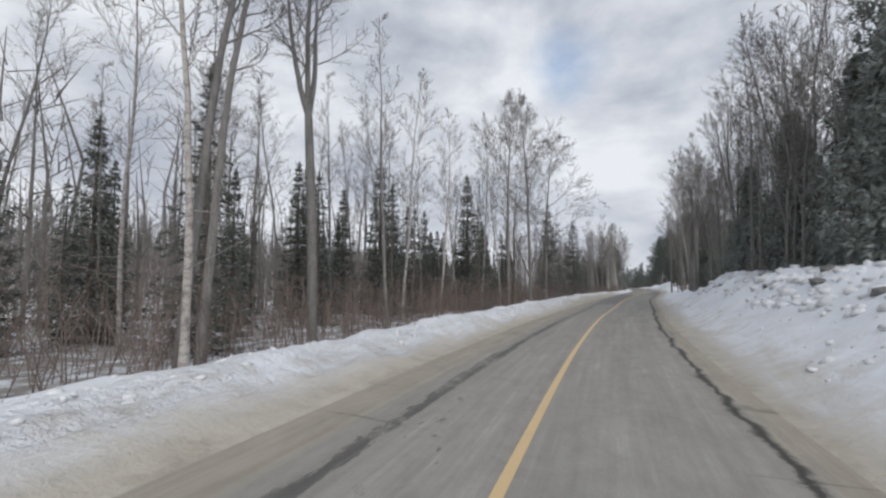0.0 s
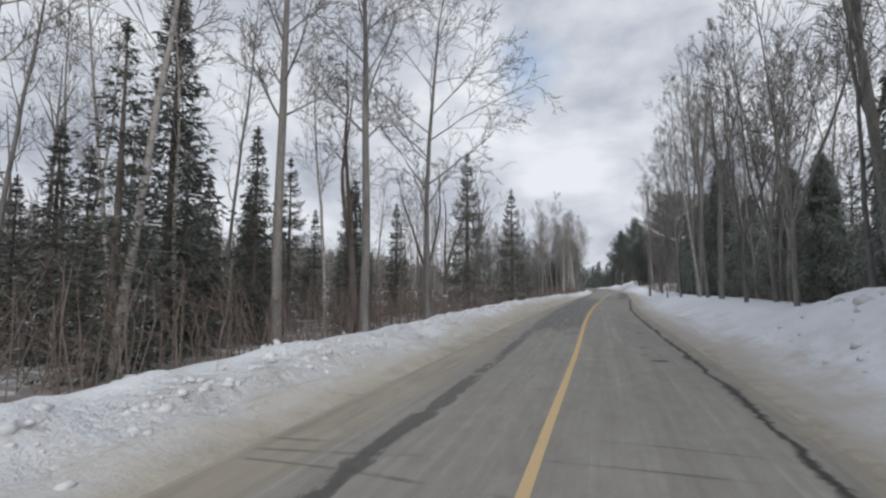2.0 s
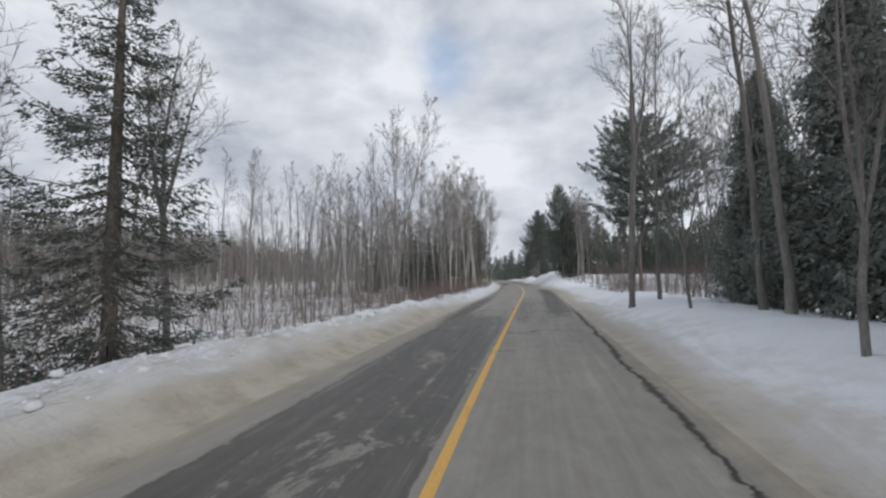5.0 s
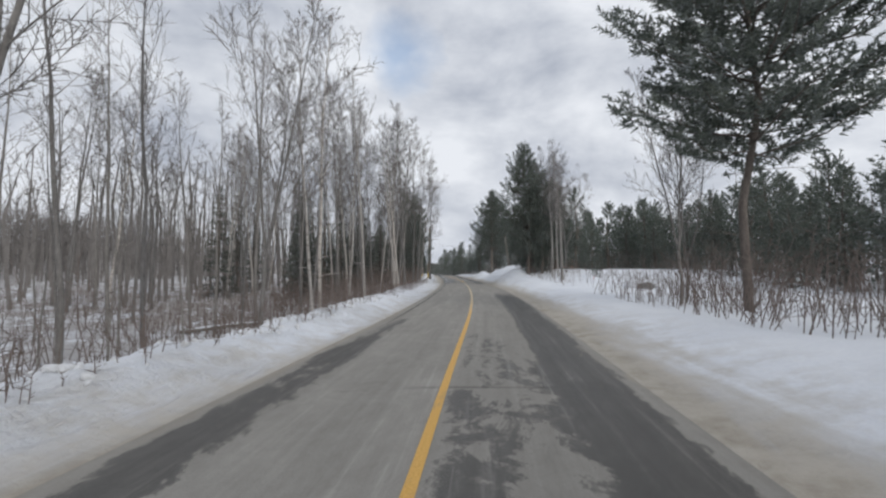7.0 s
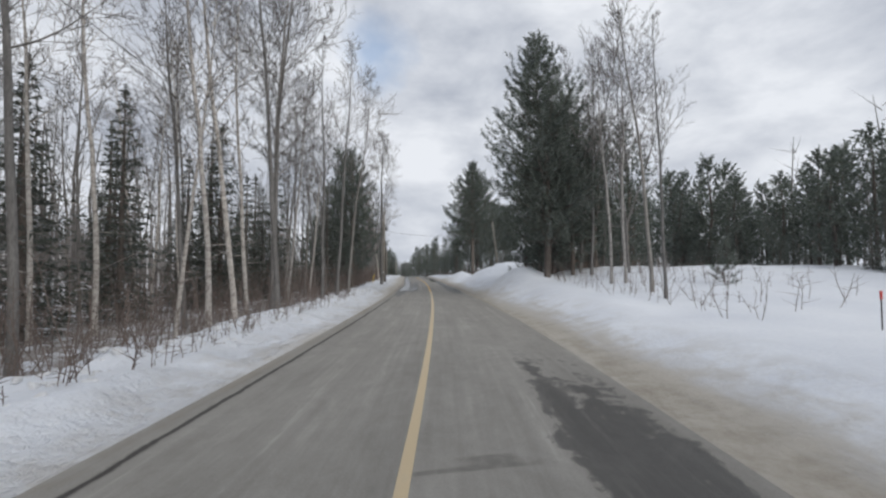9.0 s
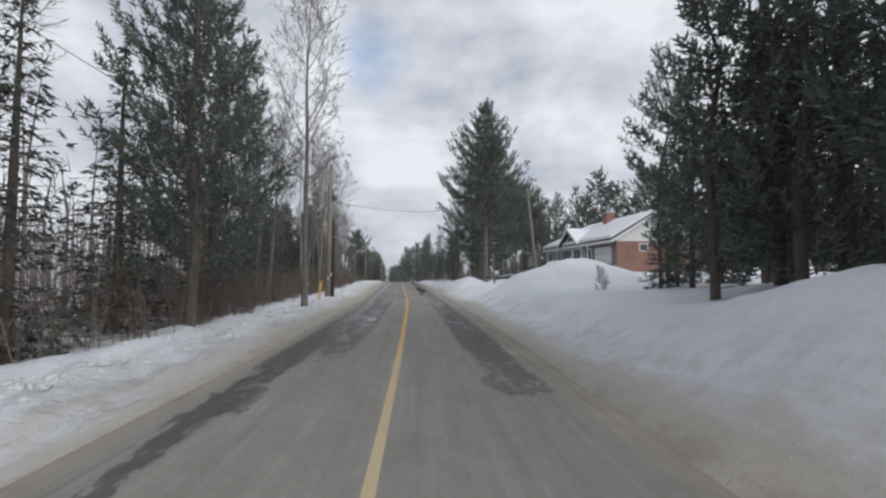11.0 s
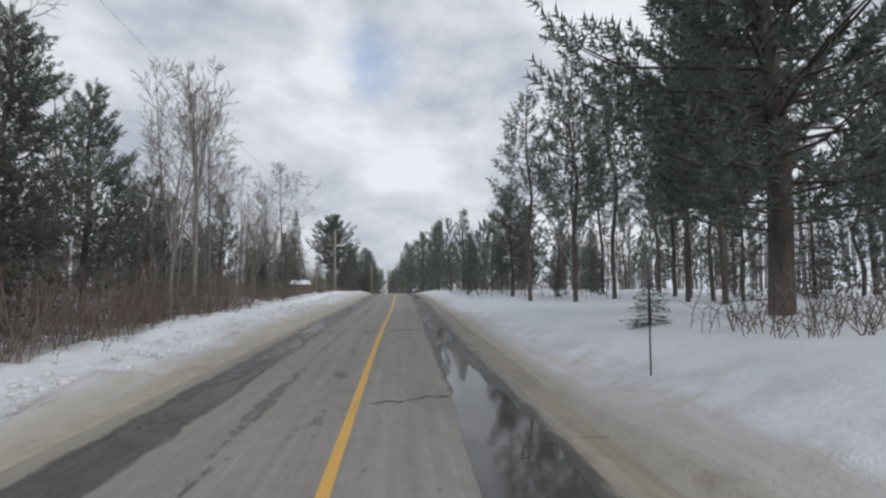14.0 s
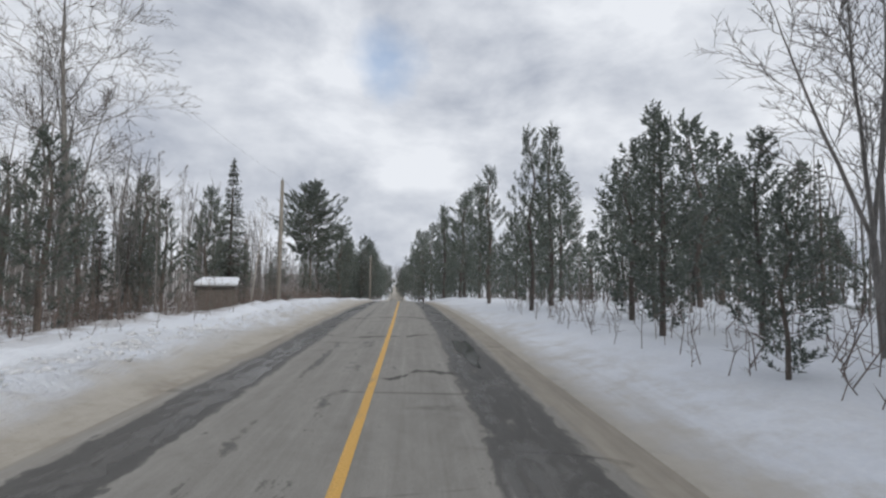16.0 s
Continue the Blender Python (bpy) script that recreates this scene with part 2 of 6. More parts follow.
    # broken spots worn into the driven lane
    for y0, u0, ry, ru in POTHOLES:
        far_off = k.math("SQRT", k.math("ADD", k.math("POWER", k.math("DIVIDE", k.math("SUBTRACT", y, y0), ry), 2.0), k.math("POWER", k.math("DIVIDE", k.math("SUBTRACT", u, u0), ru), 2.0)))
        c = k.mix(k.step(k.math("MULTIPLY_ADD", ragged, 1.4, far_off), 1.45, 1.75, 0.9, 0.0), c, (0.05, 0.047, 0.043))
    # pale salt dragged along by tyres
    salt = k.math("MULTIPLY", k.step(blend((streak, 0.7), (patch, 0.3)), 0.55, 0.68), k.step(long, 0.4, 0.6))
    c = k.mix(k.math("MULTIPLY", salt, 0.5), c, (0.44, 0.425, 0.395))
    sandy = k.math("MULTIPLY", k.math("MAXIMUM", k.step(uw, 2.4, 2.62), k.step(uw, -2.75, -2.4, 1.0, 0.0)), k.step(patch, 0.3, 0.55, 0.6, 1.0))
    c = k.mix(sandy, c, k.ramp(blend((patch, 0.5), (streak, 0.5)), [(0.3, (0.23, 0.20, 0.16)), (0.7, (0.41, 0.375, 0.32))]))
    # broken edge: a wandering dark crack near the right-hand side, and fine cracks across
    wander = k.math("MULTIPLY_ADD", k.noise(k.space("UV", (0, 2.2, 1)), 1.0, 5, 0.7), 0.16, k.math("MULTIPLY_ADD", k.noise(k.space("UV", (0, 0.30, 1)), 1.0, 9, 0.78), 0.7, 1.97))
    crack = k.step(k.math("ABSOLUTE", k.math("SUBTRACT", u, wander)), 0.012, k.math("MULTIPLY", k.step(ragged, 0.35, 0.7, 0.05, 0.2), k.step(k.noise(k.space("UV", (0, 0.5, 1)), 1.0, 4), 0.35, 0.65, 0.5, 1.3)), 1.0, 0.0)
    crack = k.math("MULTIPLY", crack, k.step(y, 74.0, 84.0, 1.0, 0.0))
    left_gap = k.math("ABSOLUTE", k.math("SUBTRACT", u, k.math("MULTIPLY_ADD", k.noise(k.space("UV", (0, 0.5, 1)), 1.0, 7, 0.7), 0.16, -2.36)))
    crack = k.math("MAXIMUM", crack, k.math("MULTIPLY", edge, k.step(left_gap, 0.012, k.step(ragged, 0.3, 0.7, 0.03, 0.085), 1.0, 0.0)))
    veins = k.noise(k.space("UV", (0.12, 1.0, 1)), 0.13, 4, 0.55, 0.2)
    vein = k.math("MULTIPLY", k.step(k.math("ABSOLUTE", k.math("SUBTRACT", veins, 0.5)), 0.0012, 0.0034, 1.0, 0.0), k.step(cloud, 0.5, 0.62))
    crack = k.math("MAXIMUM", crack, k.math("MULTIPLY", vein, 0.45))
    c = k.mix(k.math("MULTIPLY", crack, 0.9), c, (0.035, 0.032, 0.029))
    k.bump(k.math("SUBTRACT", grit, k.math("MULTIPLY", crack, 2.0)), 0.4, 0.012)
    pool = k.math("MULTIPLY", late, k.step(score, 0.80, 0.86))
    return k.done(c, k.math("MULTIPLY_ADD", pool, -0.36, k.step(wet, 0.3, 1.0, 0.84, 0.5)))


def bark_material(name, dark, light, pale=None):
    k = Mat(name, 0.9, spec=0.15)
    v = k.space("Object", (1, 1, 0.25))
    a, b = k.noise(v, 5.0, 6), k.noise(v, 30.0, 4)
    c = k.ramp(k.math("ADD", k.math("MULTIPLY", a, 0.5), k.math("MULTIPLY", b, 0.5)), [(0.32, dark), (0.68, light)])
    if pale:
        ring = k.noise(k.space("Object", (3.2, 3.2, 5)), 1.5, 6, 0.75, 0.6)
        c = k.mix(k.step(ring, 0.36, 0.58, 0.25, 1.0), (0.17, 0.155, 0.145), k.mix(b, (0.34, 0.32, 0.30), pale))
    c = k.mix(1.0, c, k.ramp(k.random(), [(0.0, (0.75, 0.75, 0.76)), (1.0, (1.15, 1.12, 1.08))]), "MULTIPLY")
    k.bump(b, 0.6, 0.03)
    return k.done(c)


def needle_material(name, dark, light, snow_lift=0.4):
    """Winter needles; upward faces greyed for old snow and painted-in veiling haze."""
    k = Mat(name, 0.75, spec=0.2)
    v = k.noise(k.space("Object"), 0.9, 4)
    c = k.ramp(k.math("MULTIPLY_ADD", k.island(), 0.55, k.math("MULTIPLY", k.noise(k.space("Object"), 2.2, 3), 0.45)), [(0.1, dark), (0.8, light)])
    c = k.mix(1.0, c, k.ramp(v, [(0.3, (0.75, 0.77, 0.8)), (0.7, (1.2, 1.18, 1.12))]), "MULTIPLY")
    n = k.t.nodes.new("ShaderNodeSeparateXYZ")
    k.set(n, 0, k.t.nodes.new("ShaderNodeNewGeometry").outputs["True Normal"])
    up = k.math("MULTIPLY", k.step(k.math("ABSOLUTE", n.outputs[2]), 0.45, 0.95), k.step(k.noise(k.space("Object"), 2.6, 5, 0.7), 0.44, 0.62))
    c = k.mix(k.math("MULTIPLY", up, snow_lift), c, (0.52, 0.55, 0.58))
    # thin needles let some of the sky through
    thin, both = k.t.nodes.new("ShaderNodeBsdfTranslucent"), k.t.nodes.new("ShaderNodeMixShader")
    k.set(thin, "Color", c), k.set(both, 0, 0.45), k.set(both, 1, k.b.outputs[0]), k.set(both, 2, thin.outputs[0])
    k.set(k.t.nodes["Material Output"], "Surface", both.outputs[0])
    return k.done(c)


def brick_material():
    k = Mat("brick", 0.85)
    n = k.t.nodes.new("ShaderNodeTexBrick")
    k.set(n, "Vector", k.co.outputs["UV"]), k.set(n, "Scale", 1.0), k.set(n, "Brick Width", 0.21), k.set(n, "Row Height", 0.07), k.set(n, "Mortar Size", 0.008)
    k.set(n, "Color1", (0.27, 0.125, 0.09)), k.set(n, "Color2", (0.35, 0.18, 0.13)), k.set(n, "Mortar", (0.36, 0.32, 0.29))
    stain = k.noise(k.space("Object"), 0.9, 5)
    k.bump(n.outputs["Fac"], 0.3, -0.01)
    return k.done(k.mix(1.0, n.outputs["Color"], k.ramp(stain, [(0.3, (0.75, 0.74, 0.74)), (0.7, (1.1, 1.08, 1.05))]), "MULTIPLY"))


M = {
    "snow": snow_material(),
    "clean_snow": plain("clean_snow", (0.70, 0.73, 0.79), (0.85, 0.86, 0.89), 2.0, 0.75, bump=0.5),
    "clod": plain("snow_clod", (0.56, 0.56, 0.56), (0.80, 0.815, 0.84), 3.0, 0.8, bump=0.6),
    "asphalt": asphalt_material(),
    "bark": bark_material("grey_bark", (0.12, 0.115, 0.11), (0.31, 0.30, 0.288)),
    "dark_bark": bark_material("conifer_bark", (0.075, 0.066, 0.06), (0.205, 0.18, 0.163)),
    "birch_bark": bark_material("birch_bark", (0.07, 0.06, 0.055), (0.2, 0.18, 0.17), (0.62, 0.595, 0.565)),
    "twig": bark_material("twig", (0.125, 0.117, 0.113), (0.27, 0.258, 0.25)),
    "brush": bark_material("brush_twig", (0.13, 0.103, 0.09), (0.30, 0.248, 0.22)),
    "needle": needle_material("spruce_needle", (0.07, 0.079, 0.069), (0.155, 0.168, 0.146), 0.6),
    "pine": needle_material("pine_needle", (0.094, 0.110, 0.097), (0.198, 0.222, 0.193), 0.6),
    "cedar": needle_material("cedar_leaf", (0.165, 0.185, 0.17), (0.31, 0.335, 0.31), 0.7),
    "brick": brick_material(),
    "siding": plain("grey_siding", (0.30, 0.285, 0.27), (0.42, 0.40, 0.375), 3.0, 0.6, stretch=(1, 1, 9)),
    "dark_siding": plain("brown_siding", (0.20, 0.172, 0.152), (0.32, 0.28, 0.25), 3.0, 0.7, stretch=(1, 1, 9)),
    "white": plain("white_paint", (0.66, 0.66, 0.66), (0.80, 0.80, 0.79), 4.0, 0.5, bump=0.05),
    "shingle": plain("shingle", (0.07, 0.068, 0.066), (0.14, 0.135, 0.13), 5.0, 0.9),
    "pole_wood": plain("pole_wood", (0.16, 0.145, 0.125), (0.33, 0.30, 0.26), 4.0, 0.9, stretch=(3, 3, 0.3), bump=0.5),
    "black_wood": plain("tarred_wood", (0.035, 0.032, 0.03), (0.09, 0.08, 0.072), 4.0, 0.9, stretch=(3, 3, 0.3), bump=0.5),
    "old_wood": plain("weathered_wood", (0.10, 0.09, 0.08), (0.24, 0.22, 0.195), 5.0, 0.9, stretch=(1, 1, 4), bump=0.5),
    "metal": plain("galvanised_metal", (0.30, 0.31, 0.32), (0.46, 0.47, 0.48), 6.0, 0.45, 0.8),
    "wire": plain("wire", (0.03, 0.03, 0.03), (0.06, 0.06, 0.06), 6.0, 0.6),
    "yellow_plastic": plain("yellow_plastic", (0.62, 0.40, 0.02), (0.80, 0.55, 0.04), 5.0, 0.5, bump=0.05),
    "grey_plastic": plain("grey_plastic", (0.30, 0.30, 0.30), (0.42, 0.42, 0.42), 5.0, 0.6, bump=0.05),
}


def line_material():
    k = Mat("road_paint", 0.65)
    v = k.space("UV")
    worn, grit = k.noise(k.space("UV", (1, 0.25, 1)), 3.0, 6, 0.7), k.noise(v, 40.0, 3)
    c = k.ramp(grit, [(0.3, (0.58, 0.33, 0.075)), (0.7, (0.76, 0.46, 0.14))])
    c = k.mix(k.step(worn, 0.52, 0.74, 0.0, 0.7), c, (0.26, 0.22, 0.16))
    faded = k.math("MAXIMUM", k.step(k.uv()[1], 26.0, 52.0, 0.55, 0.0), k.math("MULTIPLY", k.step(k.uv()[1], 92.0, 106.0), k.step(k.uv()[1], 132.0, 142.0, 0.78, 0.0)))
    c = k.mix(faded, c, (0.56, 0.49, 0.36))
    k.bump(grit, 0.25, 0.008)
    return k.done(c)


def glass_material():
    k = Mat("window_glass", 0.04, spec=0.7)
    # lighter blue-grey base paints in the sky that the panes mirror
    return k.done(k.ramp(k.noise(k.space("Object"), 1.5, 2), [(0.3, (0.06, 0.068, 0.078)), (0.7, (0.15, 0.165, 0.185))]))


M["line"], M["glass"] = line_material(), glass_material()

# ---------------------------------------------------------------- the lie of the land
LINE_Y = np.array([-80, -30, 0, 11.7, 23.3, 34.6, 45.6, 56.3, 65, 74, 84.5, 96.5, 108.6, 118.5, 128.8, 140.8, 154.5, 168.2, 182, 196, 210, 225, 260, 330, 500, 2500.0])
LINE_X = np.array([-1.2, -1.1, -0.88, -0.66, -0.04, 0.97, 1.9, 3.02, 4.1, 5.29, 6.68, 8.3, 9.62, 10.46, 11.16, 11.76, 12.26, 12.45, 12.55, 12.8, 12.86, 12.75, 12.2, 10.5, 6.0, 6.0])
TAN = np.gradient(LINE_X, LINE_Y)


def centre(y):
    """x of the yellow line at y: a smooth curve through the knots."""
    y = np.clip(np.asarray(y, float), LINE_Y[0], LINE_Y[-1])
    i = np.clip(np.searchsorted(LINE_Y, y) - 1, 0, len(LINE_Y) - 2)
    h = LINE_Y[i + 1] - LINE_Y[i]
    s = (y - LINE_Y[i]) / h
    return ((2 * s**3 - 3 * s**2 + 1) * LINE_X[i] + (s**3 - 2 * s**2 + s) * h * TAN[i]
            + (3 * s**2 - 2 * s**3) * LINE_X[i + 1] + (s**3 - s**2) * h * TAN[i + 1])


def smooth(v, lo, hi):
    s = np.clip((v - lo) / (hi - lo), 0, 1)
    return s * s * (3 - 2 * s)


RIPPLE = np.random.RandomState(7).rand(24, 4)


def ripple(x, y, size):
    """Cheap smooth unevenness between about -1 and 1."""
    out = 0.0
    for a, b, c, d in RIPPLE[:8]:
        ang = a * 6.283
        out = out + np.sin((x * math.cos(ang) + y * math.sin(ang)) / size * (0.6 + 1.4 * b) + c * 6.283 + 1.3 * np.sin(y / size * 0.37 * (1 + d)))
    return out / 4.0


def road_z(y):
    """The road runs level, then falls away beyond a crest."""
    d = np.clip(np.asarray(y, float) - 206.0, 0, 60)
    return -d**2 / 1500.0 - np.clip(np.asarray(y, float) - 266.0, 0, 120) * 0.05


def ground_z(x, y):
    x, y = np.asarray(x, float), np.asarray(y, float)
    u = x - centre(y)
    w = -u
    # left: shoulder, ploughed bank, ditch, wood or marsh
    crest = np.interp(y, [-30, 20, 45, 70, 90, 120, 144, 172, 195, 300], [0.35, 0.42, 0.5, 0.45, 0.3, 0.28, 0.1, 0.12, 0.26, 0.3])
    edge = np.interp(y, [-30, 40, 60, 90, 120, 150, 180, 200, 300], [5.4, 5.4, 5.3, 5.2, 5.6, 6.2, 7.6, 7.8, 7.0])
    floor = np.interp(y, [-30, 30, 52, 64, 100, 116, 140, 200, 300], [0.0, -0.1, -0.7, -1.1, -1.0, -0.4, -0.1, -0.2, -0.6])
    left = crest * smooth(w, 2.95, 4.6) + (floor - crest) * smooth(w, edge - 0.3, edge + 2.6)
    lump = smooth(w, 3.0, 4.2) * (1 - smooth(w, edge + 0.5, edge + 3))
    left = left + lump * (0.10 * ripple(x, y, 0.45) + 0.07 * ripple(y, x, 0.2) + 0.08 * ripple(x, y, 2.3))
    left = left + smooth(w, 7, 14) * 0.22 * ripple(x, y, 2.6) + 11.0 * smooth(w, 50, 125) * (1 + 0.25 * np.sin(y / 37.0))
    # right: shoulder, bank, then the level behind it
    top = np.interp(y, [-30, 0, 6, 33, 39, 60, 80, 92, 112, 122, 140, 158, 176, 190, 300], [1.4, 1.6, 2.0, 2.2, 1.0, 0.85, 0.7, 0.45, 0.5, 0.8, 1.1, 0.75, 0.75, 0.45, 0.4])
    back = np.interp(y, [-30, 33, 40, 60, 90, 110, 120, 129, 140, 150, 158, 172, 190, 300], [1.6, 1.8, 0.7, 0.4, 0.35, 0.45, 1.2, 1.9, 1.4, 1.2, 1.25, 1.1, 0.45, 0.2])
    reach = np.interp(y, [-30, 33, 40, 90, 300], [7.6, 7.4, 6.6, 6.2, 6.2])
    right = top * smooth(u, 2.9, reach) + (back - top) * smooth(u, reach + 0.8, reach + 5)
    steep = np.interp(y, [-30, 33, 40, 300], [1.0, 1.0, 0.35, 0.35])
    right = right + smooth(u, 4.4, 6.4) * np.clip(steep - 0.35, 0, 1) * (0.24 * ripple(x, y, 0.8) + 0.16 * ripple(y, x, 0.42) + 0.08 * np.abs(ripple(x, y, 0.25)))
    right = right + smooth(u, 3.1, 4.6) * (0.10 * steep * ripple(x, y, 0.5) + 0.07 * ripple(x, y, 1.6) + 0.02 * ripple(y, x, 0.2))
    right = right + (1.5 + 0.2 * ripple(x, y, 0.9) + 0.1 * ripple(y, x, 0.4) + 0.05 * ripple(x, y, 0.2)) * np.exp(-((x - 20.8) / 3.4)**2 - ((y - 150.4) / 2.8)**2) + 0.9 * np.exp(-((x - 17.3) / 2.0)**2 - ((y - 131.5) / 3.2)**2)
    right = right + (0.72 + 0.1 * ripple(x, y, 0.7)) * np.exp(-((x - 17.7) / 1.6)**2 - ((y - 166.3) / 2.2)**2)
    right = right + 0.5 * np.exp(-((x - 18.0) / 2.6)**2 - ((y - 171.0) / 3.0)**2)
    right = right + 0.55 * smooth(u, 12.5, 15.5) * smooth(y, 150, 157) * (1 - smooth(y, 178, 186))
    right = right + 9.0 * smooth(u, 60, 150)
    z = np.where(u < 0, left, right)
    z = np.where(np.abs(u) < 2.95, -0.06, z - 0.02)
    return z + road_z(y)


def paved(y):
    """Half widths of the clear asphalt to the left and right of the line."""
    return (np.interp(y, [0, 30, 50, 75, 110, 135, 150, 190, 210], [2.1, 2.0, 2.5, 2.8, 2.85, 2.7, 2.65, 2.8, 2.7]),
            np.interp(y, [0, 30, 55, 80, 110, 132, 150, 175, 200], [2.55, 2.65, 2.55, 3.0, 3.2, 2.6, 2.35, 2.45, 2.45]))


def road_lay(u, y):
    """Surface coordinates of the road, in which the asphalt always ends at 2.5."""
    a, b = paved(y)
    return np.stack([np.where(u < 0, u * 2.5 / a, u * 2.5 / b), y], -1)


def bank_lay(u, y):
    """Surface coordinates of the banks, in which the sand always ends near 3.4."""
    a, b = paved(y)
    near = np.interp(y, [0, 60, 85, 107, 130, 150, 300], [1.1, 1.0, 0.55, 0.25, 0.35, 0.6, 0.6])
    wide = np.interp(y, [0, 70, 85, 125, 146, 162, 180, 300], [0.5, 0.45, 0.3, 0.35, 0.5, 0.5, 0.45, 0.45])
    return np.stack([np.where(u < 0, u + (a + near - 3.4), u - (b + wide - 3.4)), y], -1)


def sheet(name, us, ys, height, mat, kind="structure", shift=None):
    """A grid that follows the road, us across it and ys along it."""
    U, Y = np.meshgrid(us, ys)
    X = U + centre(Y)
    Z = height(X, Y)
    nu, ny = len(us), len(ys)
    me = bpy.data.meshes.new(name)
    i = np.arange(ny - 1)[:, None] * nu + np.arange(nu - 1)[None]
    me.from_pydata(np.stack([X, Y, Z], -1).reshape(-1, 3).tolist(), [], np.stack([i, i + 1, i + nu + 1, i + nu], -1).reshape(-1, 4).tolist())
    flat = np.stack([U, Y], -1).reshape(-1, 2)
    if shift is not None:
        flat = shift(flat[:, 0], flat[:, 1])
    loops = np.empty(len(me.loops), np.int32)
    me.loops.foreach_get("vertex_index", loops)
    me.uv_layers.new(name="lay").data.foreach_set("uv", flat[loops].ravel())
    me.polygons.foreach_set("use_smooth", [True] * len(me.polygons))
    me.materials.append(mat)
    return tagged(new(name, me), kind=kind)


side = np.r_[np.arange(2.6, 9.0, 0.2), np.arange(9.0, 12.0, 0.5), np.arange(12, 30, 1.0), np.arange(30, 90, 5), 100, 120, 150, 190, 240, 400, 900, 2400]
across = np.r_[-side[::-1], -1.5, 0, 1.5, side]
along = np.r_[-400, -150, -80, np.arange(-40, -4, 2), np.arange(-4, 232, 0.45), np.arange(232, 300, 2), np.arange(300, 400, 10), 420, 500, 700, 1200, 2400]
tagged(sheet("ground", across, along, ground_z, M["snow"], shift=bank_lay), "snow-covered ground with ploughed, sand-stained banks", "ground")
road_u = np.r_[-3.2, -2.4, -1.2, 0, 1.2, 2.4, 3.3]
road_y = np.r_[np.arange(-60, 230, 1.0), np.arange(230, 400, 4)]
tagged(sheet("road", road_u, road_y, lambda x, y: road_z(y) + 0.012 - 0.004 * (x - centre(y))**2, M["asphalt"], shift=road_lay), "two-lane salt-bleached asphalt road with wet patches", "road")
tagged(sheet("road_line", np.array([-0.057, 0.057]), road_y, lambda x, y: road_z(y) + 0.017, M["line"]), "worn yellow centre line painted on asphalt", "road marking")

# ---------------------------------------------------------------- mesh tools


class Bag:
    """Vertices and faces being gathered for one mesh."""

    def __init__(self):
        self.v, self.f, self.uv = [], [], None

    def tube(self, pts, radii, sides=5, cap=False):
        """A tapered tube through pts."""
        start = len(self.v)
        pts = [Vector(p) for p in pts]
        for i, p in enumerate(pts):
            d = (pts[min(i + 1, len(pts) - 1)] - pts[max(i - 1, 0)]).normalized()
            a = d.orthogonal().normalized() if abs(d.z) < 0.95 else (Vector((1, 0, 0)) - d * d.x).normalized()
            b = d.cross(a)
            for k in range(sides):
                t = 6.2832 * k / sides
                self.v.append(p + (a * math.cos(t) + b * math.sin(t)) * radii[i])
        for i in range(len(pts) - 1):
            for k in range(sides):
                q, r = start + i * sides + k, start + i * sides + (k + 1) % sides
                self.f.append((q, r, r + sides, q + sides))
        if cap:
            self.f.append(tuple(start + k for k in reversed(range(sides))))
            self.f.append(tuple(start + (len(pts) - 1) * sides + k for k in range(sides)))

    def spike(self, p, q, r):
        """A thin three-sided twig tapering to a point."""
        n, d = len(self.v), (q - p).normalized()
        a = d.orthogonal().normalized() * r
        c = d.cross(a)
        self.v += [p + a, p - a * 0.5 + c * 0.87, p - a * 0.5 - c * 0.87, q]
        self.f += [(n, n + 1, n + 3), (n + 1, n + 2, n + 3), (n + 2, n, n + 3)]

    def quad(self, a, b, c, d):
        n = len(self.v)
        self.v += [a, b, c, d]
        self.f.append((n, n + 1, n + 2, n + 3))

    def tri(self, a, b, c):
        n = len(self.v)
        self.v += [a, b, c]
        self.f.append((n, n + 1, n + 2))

    def box(self, lo, hi, m=None):
        n = len(self.v)
        c = [Vector((x, y, z)) for z in (lo[2], hi[2]) for y in (lo[1], hi[1]) for x in (lo[0], hi[0])]
        self.v += [m @ p for p in c] if m else c
        self.f += [tuple(n + i for i in q) for q in ((0, 2, 3, 1), (4, 5, 7, 6), (0, 1, 5, 4), (2, 6, 7, 3), (0, 4, 6, 2), (1, 3, 7, 5))]

    def blob(self, centre_, size, rng, rough=0.25):
        """A lumpy closed clod of about 20 faces."""
        n = len(self.v)
        p = (1 + 5**0.5) / 2
        for a in ((-1, p, 0), (1, p, 0), (-1, -p, 0), (1, -p, 0), (0, -1, p), (0, 1, p), (0, -1, -p), (0, 1, -p), (p, 0, -1), (p, 0, 1), (-p, 0, -1), (-p, 0, 1)):
            k = 1 + rng.uniform(-rough, rough)
            self.v.append(Vector((centre_[0] + a[0] * size[0] * k / 1.9, centre_[1] + a[1] * size[1] * k / 1.9, centre_[2] + a[2] * size[2] * k / 1.9)))
        for q in ((0, 11, 5), (0, 5, 1), (0, 1, 7), (0, 7, 10), (0, 10, 11), (1, 5, 9), (5, 11, 4), (11, 10, 2), (10, 7, 6), (7, 1, 8), (3, 9, 4), (3, 4, 2), (3, 2, 6), (3, 6, 8), (3, 8, 9), (4, 9, 5), (2, 4, 11), (6, 2, 10), (8, 6, 7), (9, 8, 1)):
            self.f.append(tuple(n + i for i in q))

    def mesh(self, name, mat, smooth_=False):
        me = bpy.data.meshes.new(name)
        me.from_pydata([tuple(p) for p in self.v], [], self.f)
        me.materials.append(mat)
        if smooth_:
            me.polygons.foreach_set("use_smooth", [True] * len(me.polygons))
        return me


